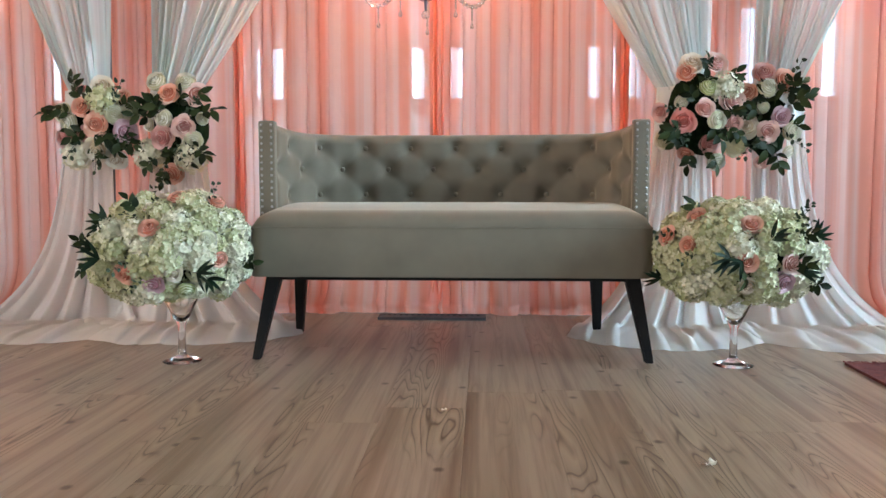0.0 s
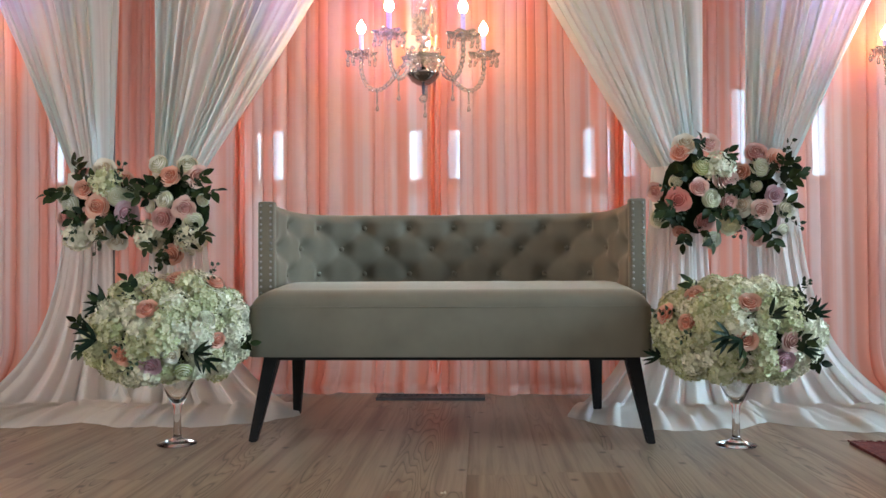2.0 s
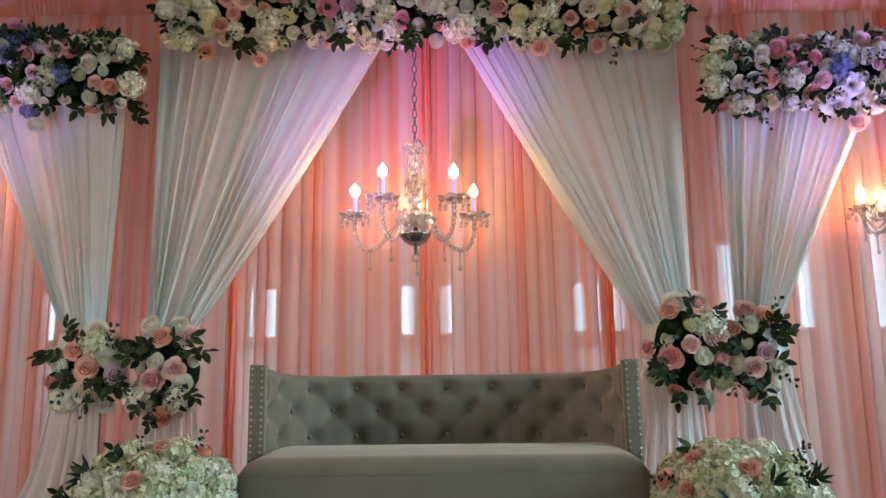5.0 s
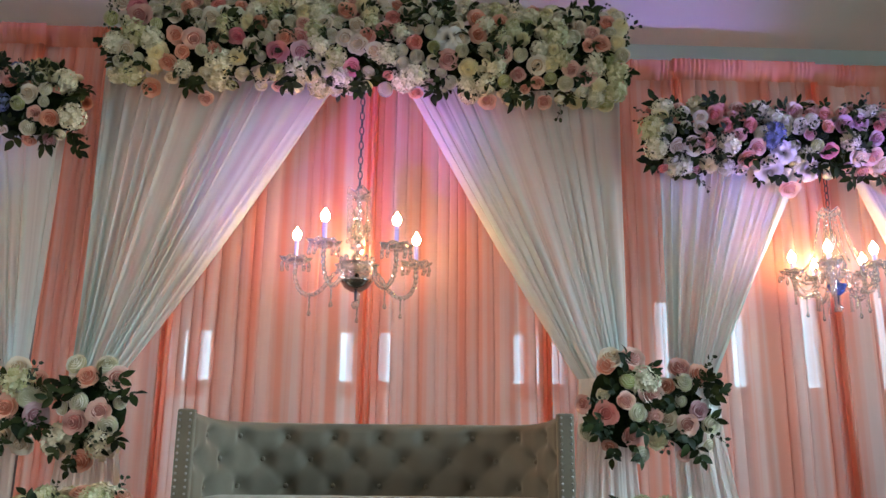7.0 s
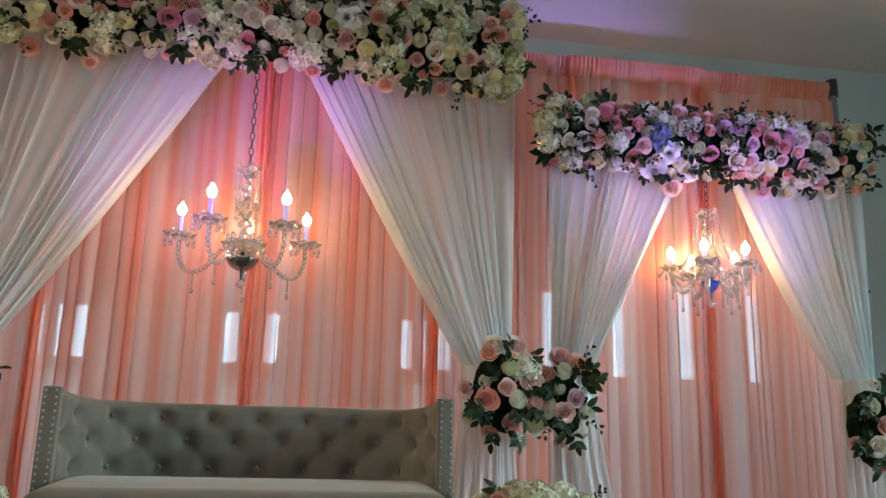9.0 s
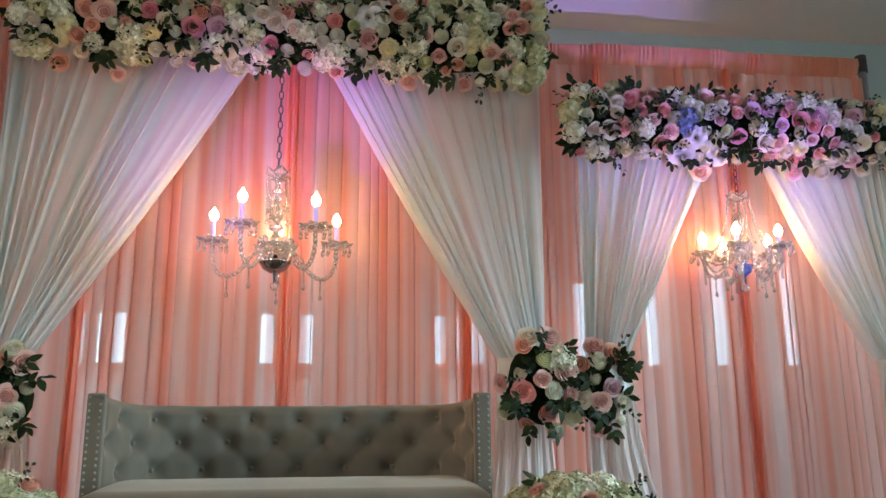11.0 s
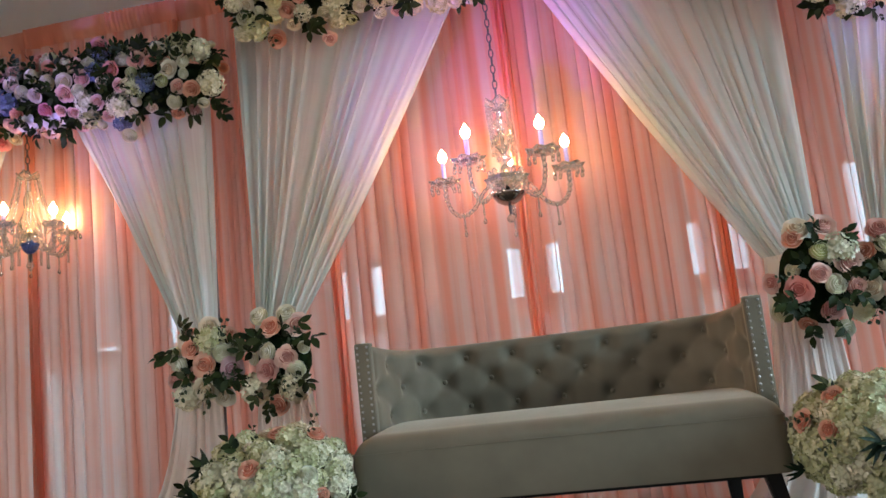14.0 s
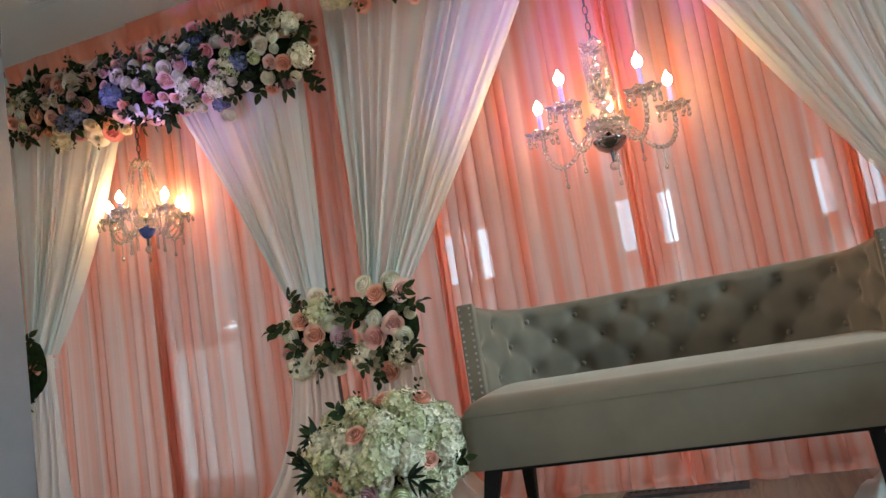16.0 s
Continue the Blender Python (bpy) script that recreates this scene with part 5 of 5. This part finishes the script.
def chandelier(x, y, z, rad, arms, phase, chain_top, label, blue=False, height=0.36, dip=0.08):
    """z: the height of the arms' drip pans."""
    c = tagged(empty("chandelier", pose(x, y, z)), label, "chandelier", "chandeliers in the bays")
    # central column of turned crystal
    k = height / 0.36
    prof = [(0, 0.28 * k), (0.014, 0.275 * k), (0.030, 0.262 * k), (0.012, 0.25 * k), (0.009, 0.235 * k), (0.024, 0.215 * k), (0.027, 0.20 * k), (0.012, 0.18 * k), (0.010, 0.17 * k), (0.020, 0.155 * k), (0.033, 0.125 * k), (0.024, 0.095 * k), (0.011, 0.08 * k), (0.028, 0.062 * k), (0.030, 0.05 * k), (0.012, 0.035 * k), (0.024, 0.01 * k), (0.012, -0.01), (0.02, -0.05), (0, -0.06)]
    if blue:
        prof = [(0, 0.22 * k), (0.010, 0.21 * k), (0.024, 0.17 * k), (0.020, 0.12 * k), (0.042, 0.06 * k), (0.050, 0.03 * k), (0.030, 0.0), (0.014, -0.02), (0, -0.03)]
    part("column", lathe(prof, 10), CRYSTAL, c, "faceted crystal column")
    bm = bmesh.new()
    tube_into(bm, [(0, 0, -0.07), (0, 0, 0.29 * k)], 0.005, 8)
    part("rod", bm, CHROME, c)
    hub = [(0, -0.132), (0.02, -0.129), (0.046, -0.114), (0.063, -0.090), (0.064, -0.083), (0.03, -0.077), (0.012, -0.062), (0, -0.05)]
    hubz = 0.0 if not blue else 0.03
    part("hub_bowl", lathe([(r * (0.62 if blue else 1), h + hubz) for r, h in hub], 24), BLUEGLASS if blue else SMOKED, c, "blue glass hub" if blue else "polished chrome bowl", smooth=True)
    bm = bmesh.new()
    tube_into(bm, [(0, 0, -0.130 + hubz), (0, 0, -0.168 + hubz)], [0.007, 0.004], 8)
    part("finial", bm, DARKMETAL, c)
    bm = bmesh.new()
    bead_into(bm, (0, 0, -0.182 + hubz), 0.017, 2)
    part("ball_drop", bm, CRYSTAL, c)
    # scalloped dish over the hub, with drops round its rim
    if not blue:
        dish = lathe([(0.012, -0.050), (0.045, -0.052), (0.070, -0.040), (0.082, -0.018), (0.078, -0.017), (0.064, -0.034), (0.042, -0.045), (0.012, -0.044)], 40)
        for v in dish.verts:
            rr0 = math.hypot(v.co.x, v.co.y)
            v.co.xy *= 1 + 0.10 * math.cos(8 * math.atan2(v.co.y, v.co.x)) * (rr0 / 0.08) ** 2
        part("crystal_dish", dish, CRYSTAL, c, smooth=True)
        for i in range(10):
            a = 2 * math.pi * i / 10
            leafy = drop(0.012, 0.06)
            bmesh.ops.rotate(leafy, verts=leafy.verts, matrix=Matrix.Rotation(radians(150), 3, 'X'))
            bmesh.ops.translate(leafy, verts=leafy.verts, vec=(0, 0.040, -0.04))
            bmesh.ops.rotate(leafy, verts=leafy.verts, matrix=Matrix.Rotation(a, 3, 'Z'))
            part("crystal_spear", leafy, CRYSTAL, c)
            d = drop(0.008, 0.034)
            bmesh.ops.translate(d, verts=d.verts, vec=(0.076 * math.cos(a), 0.076 * math.sin(a), -0.024))
            part("crystal_drop", d, CRYSTAL, c)
    # crown ring with hanging strands
    if not blue:
        # chrome ring and small drops half way down the column
        part("collar", lathe([(0.006, 0.168 * k), (0.020, 0.170 * k), (0.022, 0.175 * k), (0.020, 0.180 * k), (0.006, 0.182 * k)], 20), CHROME, c, smooth=True)
        for i in range(9):
            a = 2 * math.pi * i / 9
            d = drop(0.008, 0.045)
            bmesh.ops.translate(d, verts=d.verts, vec=(0.040 * math.cos(a), 0.040 * math.sin(a), 0.165 * k))
            part("crystal_drop", d, CRYSTAL, c)
    crown = lathe([(0.012, 0.27 * k), (0.045, 0.275 * k), (0.05, 0.285 * k), (0.042, 0.282 * k), (0.012, 0.278 * k)], 20)
    for v in crown.verts:
        rr0 = math.hypot(v.co.x, v.co.y)
        v.co.z += 0.012 * math.cos(5 * math.atan2(v.co.y, v.co.x)) * (rr0 / 0.05) ** 2 + (0.015 if rr0 > 0.03 else 0)
    part("crown", crown, CRYSTAL, c)
    for i in range(8):
        a = 2 * math.pi * i / 8
        p = Vector((0.045 * math.cos(a), 0.045 * math.sin(a), 0.272 * k))
        if blue:
            q = Vector((rad * 0.75 * math.cos(a), rad * 0.75 * math.sin(a), 0.02))
            part("bead_strand", strand(p, q, 0.045, 16, 0.006), CRYSTAL, c)
        else:
            part("bead_strand", strand(p, p + Vector((0.006, 0, -0.16)), 0, 12, 0.006), CRYSTAL, c)
            d = drop(0.009, 0.03)
            bmesh.ops.translate(d, verts=d.verts, vec=p + Vector((0.006, 0, -0.165)))
            part("crystal_drop", d, CRYSTAL, c)
    for i, turn in enumerate(arms):
        a = radians(phase + turn)
        ca, sa = math.cos(a), math.sin(a)
        arm = bmesh.new()
        pts, rr = [], []
        ctrl = [(0.03, -0.085), (0.055, -0.045), (0.095, -0.055), (0.145, -0.115), (0.195, -0.138), (0.238, -0.118), (0.261, -0.065), (0.262, -0.006)]
        for q in range(len(ctrl) - 1):
            p0, p1, p2, p3 = [Vector(ctrl[min(max(q + d, 0), len(ctrl) - 1)]) for d in (-1, 0, 1, 2)]
            for j in range(6):
                f = j / 6
                e = 0.5 * ((2 * p1) + (p2 - p0) * f + (2 * p0 - 5 * p1 + 4 * p2 - p3) * f * f + (3 * p1 - p0 - 3 * p2 + p3) * f ** 3)
                r, h = e.x * rad / 0.262, e.y * (dip / 0.08) + (hubz if e.x < 0.1 else 0)
                pts.append((r * ca, r * sa, h))
                rr.append(0.0046 if j % 2 else 0.0086)
        pts.append((rad * ca, rad * sa, -0.004))
        rr.append(0.006)
        rr = [q * 1.3 for q in rr]
        tube_into(arm, pts, rr, 6)
        ar = part("arm", arm, CRYSTAL, c, "curved glass arm")
        pan = lathe([(0.008, -0.006), (0.025, -0.004), (0.042, 0.006), (0.048, 0.016), (0.046, 0.017), (0.036, 0.008), (0.014, 0.003), (0, 0.003)], 28)
        for v in pan.verts:
            rr0 = math.hypot(v.co.x, v.co.y)
            lobe = math.cos(7 * math.atan2(v.co.y, v.co.x))
            v.co.z += (0.003 * lobe - 0.006) * (rr0 / 0.048) ** 3
            v.co.xy *= 1.08 + 0.10 * lobe * (rr0 / 0.048)
        pk = 0.8 if blue else 1.0
        bmesh.ops.scale(pan, verts=pan.verts, vec=(1.22 * pk, 1.22 * pk, 1.3))
        bmesh.ops.translate(pan, verts=pan.verts, vec=(rad * ca, rad * sa, 0))
        part("drip_pan", pan, CRYSTAL, ar, "scalloped crystal drip pan")
        bm = bmesh.new()
        tube_into(bm, [(rad * ca, rad * sa, 0.003), (rad * ca, rad * sa, 0.02)], 0.011, 12)
        part("socket_cup", bm, CHROME, ar)
        bm = bmesh.new()
        ch = 0.09 if not blue else 0.05
        tube_into(bm, [(rad * ca, rad * sa, 0.02), (rad * ca, rad * sa, ch)], 0.0088, 14)
        part("candle_sleeve", bm, CANDLE, ar, "candle sleeve with violet light put into its colour")
        bulb = lathe([(0.006, 0), (0.0135, 0.009), (0.0175, 0.020), (0.0155, 0.032), (0.0075, 0.043), (0.0018, 0.053), (0, 0.058)], 16)
        bmesh.ops.translate(bulb, verts=bulb.verts, vec=(rad * ca, rad * sa, ch))
        part("bulb", bulb, BULB, ar, "glowing flame-shaped bulb", smooth=True)
        for j in range(10):
            b = a + 2 * math.pi * j / 10
            at = Vector((rad * ca + 0.056 * math.cos(b), rad * sa + 0.056 * math.sin(b), 0.012))
            d = drop(0.0085, 0.032 if j % 2 else 0.042)
            bmesh.ops.translate(d, verts=d.verts, vec=at + Vector((0, 0, -0.008)))
            part("crystal_drop", d, CRYSTAL, ar)
        low = min(pts, key=lambda p: p[2])
        part("bead_strand", strand(low, Vector(low) + Vector((0, 0, -0.05)), 0, 5, 0.004), CRYSTAL, c)
        d = drop(0.008, 0.03)
        bmesh.ops.translate(d, verts=d.verts, vec=Vector(low) + Vector((0, 0, -0.055)))
        part("crystal_drop", d, CRYSTAL, c)
        if blue:
            a2 = radians(phase + arms[(i + 1) % len(arms)])
            p = Vector((rad * ca, rad * sa, -0.01))
            q = Vector((rad * math.cos(a2), rad * math.sin(a2), -0.01))
            part("bead_swag", strand(p, q, 0.05, 14, 0.0055), CRYSTAL, c)
            part("bead_strand", strand(p, p + Vector((0, 0, -0.12)), 0, 11, 0.006), CRYSTAL, c)
            m = Vector((rad * 0.45 * ca, rad * 0.45 * sa, -0.09))
            part("bead_strand", strand(m, m + Vector((0, 0, -0.07)), 0, 6, 0.007), CRYSTAL, c)
            part("bead_swag", strand(m, p, 0.04, 10, 0.005), CRYSTAL, c)
    # chain
    link = bmesh.new()
    n = 14
    ring = [(0.0085 * math.cos(2 * math.pi * i / n), 0, 0.019 * math.sin(2 * math.pi * i / n)) for i in range(n + 1)]
    tube_into(link, ring, 0.0024, 5)
    lm = mesh_of("chain_link", link, CHAIN)
    zz, i = 0.285 * k, 0
    while z + zz < chain_top:
        o = new("chain_link", lm)
        o.parent = c
        o.matrix_local = pose(0, 0, zz + 0.018, 0, 0, 90 * (i % 2) + 20)
        zz += 0.0325
        i += 1
    return c


EVEN = (0, 72, 144, 216, 288)
chandelier(-0.120, 0.68, 1.371, 0.2545, (0, 70, 147, 223, 287), 22, 2.20, "crystal chandelier with five lit candle bulbs and chrome bowl", height=0.347)
chandelier(1.885, 0.80, 1.385, 0.165, EVEN, 20, 1.95, "small beaded crystal chandelier with blue hub, lit", True, 0.32, 0.06)
chandelier(-2.29, 0.80, 1.47, 0.165, EVEN, 55, 2.0, "small beaded crystal chandelier with blue hub, lit", True, 0.32, 0.06)


# ---- floor things ----
def floor_vent():
    v = tagged(empty("floor_vent", pose(-0.104, 0.815, 0)), "low dark metal floor register by the curtain hem", "floor vent")
    fr = bmesh.new()
    for a, b, c, d in ((-0.218, 0.218, -0.05, -0.04), (-0.218, 0.218, 0.04, 0.05), (-0.218, -0.205, -0.04, 0.04), (0.205, 0.218, -0.04, 0.04)):
        box_into(fr, a, b, c, d, 0.0, 0.012)
    part("frame", fr, DARKMETAL, v)
    part("grille_backing", box(-0.205, 0.205, -0.04, 0.04, 0.0, 0.006), DARKMETAL, v)
    for i in range(17):
        part("slat", box(-0.2 + i * 0.0245, -0.187 + i * 0.0245, -0.04, 0.04, 0.0, 0.009), DARKMETAL, v)


floor_vent()
RUGMAT = mottled("dark_red_wool", (0.09, 0.012, 0.012), (0.16, 0.03, 0.022), 45, 0.95, 300, 0.6, 0.004)
rug = tagged(empty("rug", pose(1.20, 0.0, 0, 0, 0, -2)), "dark red woven rug with a ragged fringe on the floor", "rug")
part("pile", grid_mesh(40, 40, lambda u, v: (1.5 * u, -1.1 * v, 0.007 + 0.002 * noise.noise(Vector((u * 30, v * 30, 0))))), RUGMAT, rug, smooth=True)
part("edge_binding", box(0.0, 1.5, -0.012, 0.0, 0.0, 0.008), RUGMAT, rug)
part("side_binding", box(-0.006, 0.004, -1.1, 0.0, 0.0, 0.008), RUGMAT, rug)
_r = random.Random(8)
fr = bmesh.new()
for i in range(110):
    x = 1.5 * i / 110
    tube_into(fr, [(x, 0, 0.005), (x + _r.uniform(-0.01, 0.01), 0.014, 0.008), (x + _r.uniform(-0.018, 0.018), _r.uniform(0.02, 0.034), 0.002)], [0.002, 0.0016, 0.0008], 4)
part("fringe", fr, RUGMAT, rug)

PETALW = mat("fallen_petal_white", (0.82, 0.80, 0.72), 0.6)


def fallen(x, y, n, size, seed, label):
    r = random.Random(seed)
    o = tagged(empty("fallen_petals", pose(x, y, 0)), label, "petals", "fallen petals on the floor")
    for i in range(n):
        bm = bmesh.new()
        m = Matrix.Translation((r.uniform(-1, 1) * size, r.uniform(-0.6, 0.6) * size, 0.002)) @ Matrix.Rotation(r.uniform(0, 6), 4, 'Z') @ Matrix.Rotation(radians(-80), 4, 'X')
        petal_into(bm, m, size * 0.5, size * 1.1, 0.35, 0.3)
        low = min(v.co.z for v in bm.verts)
        bmesh.ops.translate(bm, verts=bm.verts, vec=(0, 0, 0.001 - low))
        part("petal", bm, PETALW, o, smooth=True)


fallen(0.548, -0.934, 4, 0.016, 1, "crumpled white flower petals fallen on the floor")
fallen(0.007, -0.567, 4, 0.007, 2, "tiny white petal scraps fallen on the floor")


# ---- ceiling vent ----
def ceiling_vent(x, y):
    v = tagged(empty("ceiling_vent", pose(x, y, ZC)), "white metal air vent set in the ceiling", "vent")
    part("frame", box(-0.16, 0.16, -0.16, 0.16, -0.012, -0.001, 0.003), FRAME, v)
    for i in range(6):
        part("slat", box(-0.13, 0.13, -0.125 + i * 0.044, -0.095 + i * 0.044, -0.022, -0.0125), FRAME, v)


ceiling_vent(-2.9, 0.9)

plank_floor()
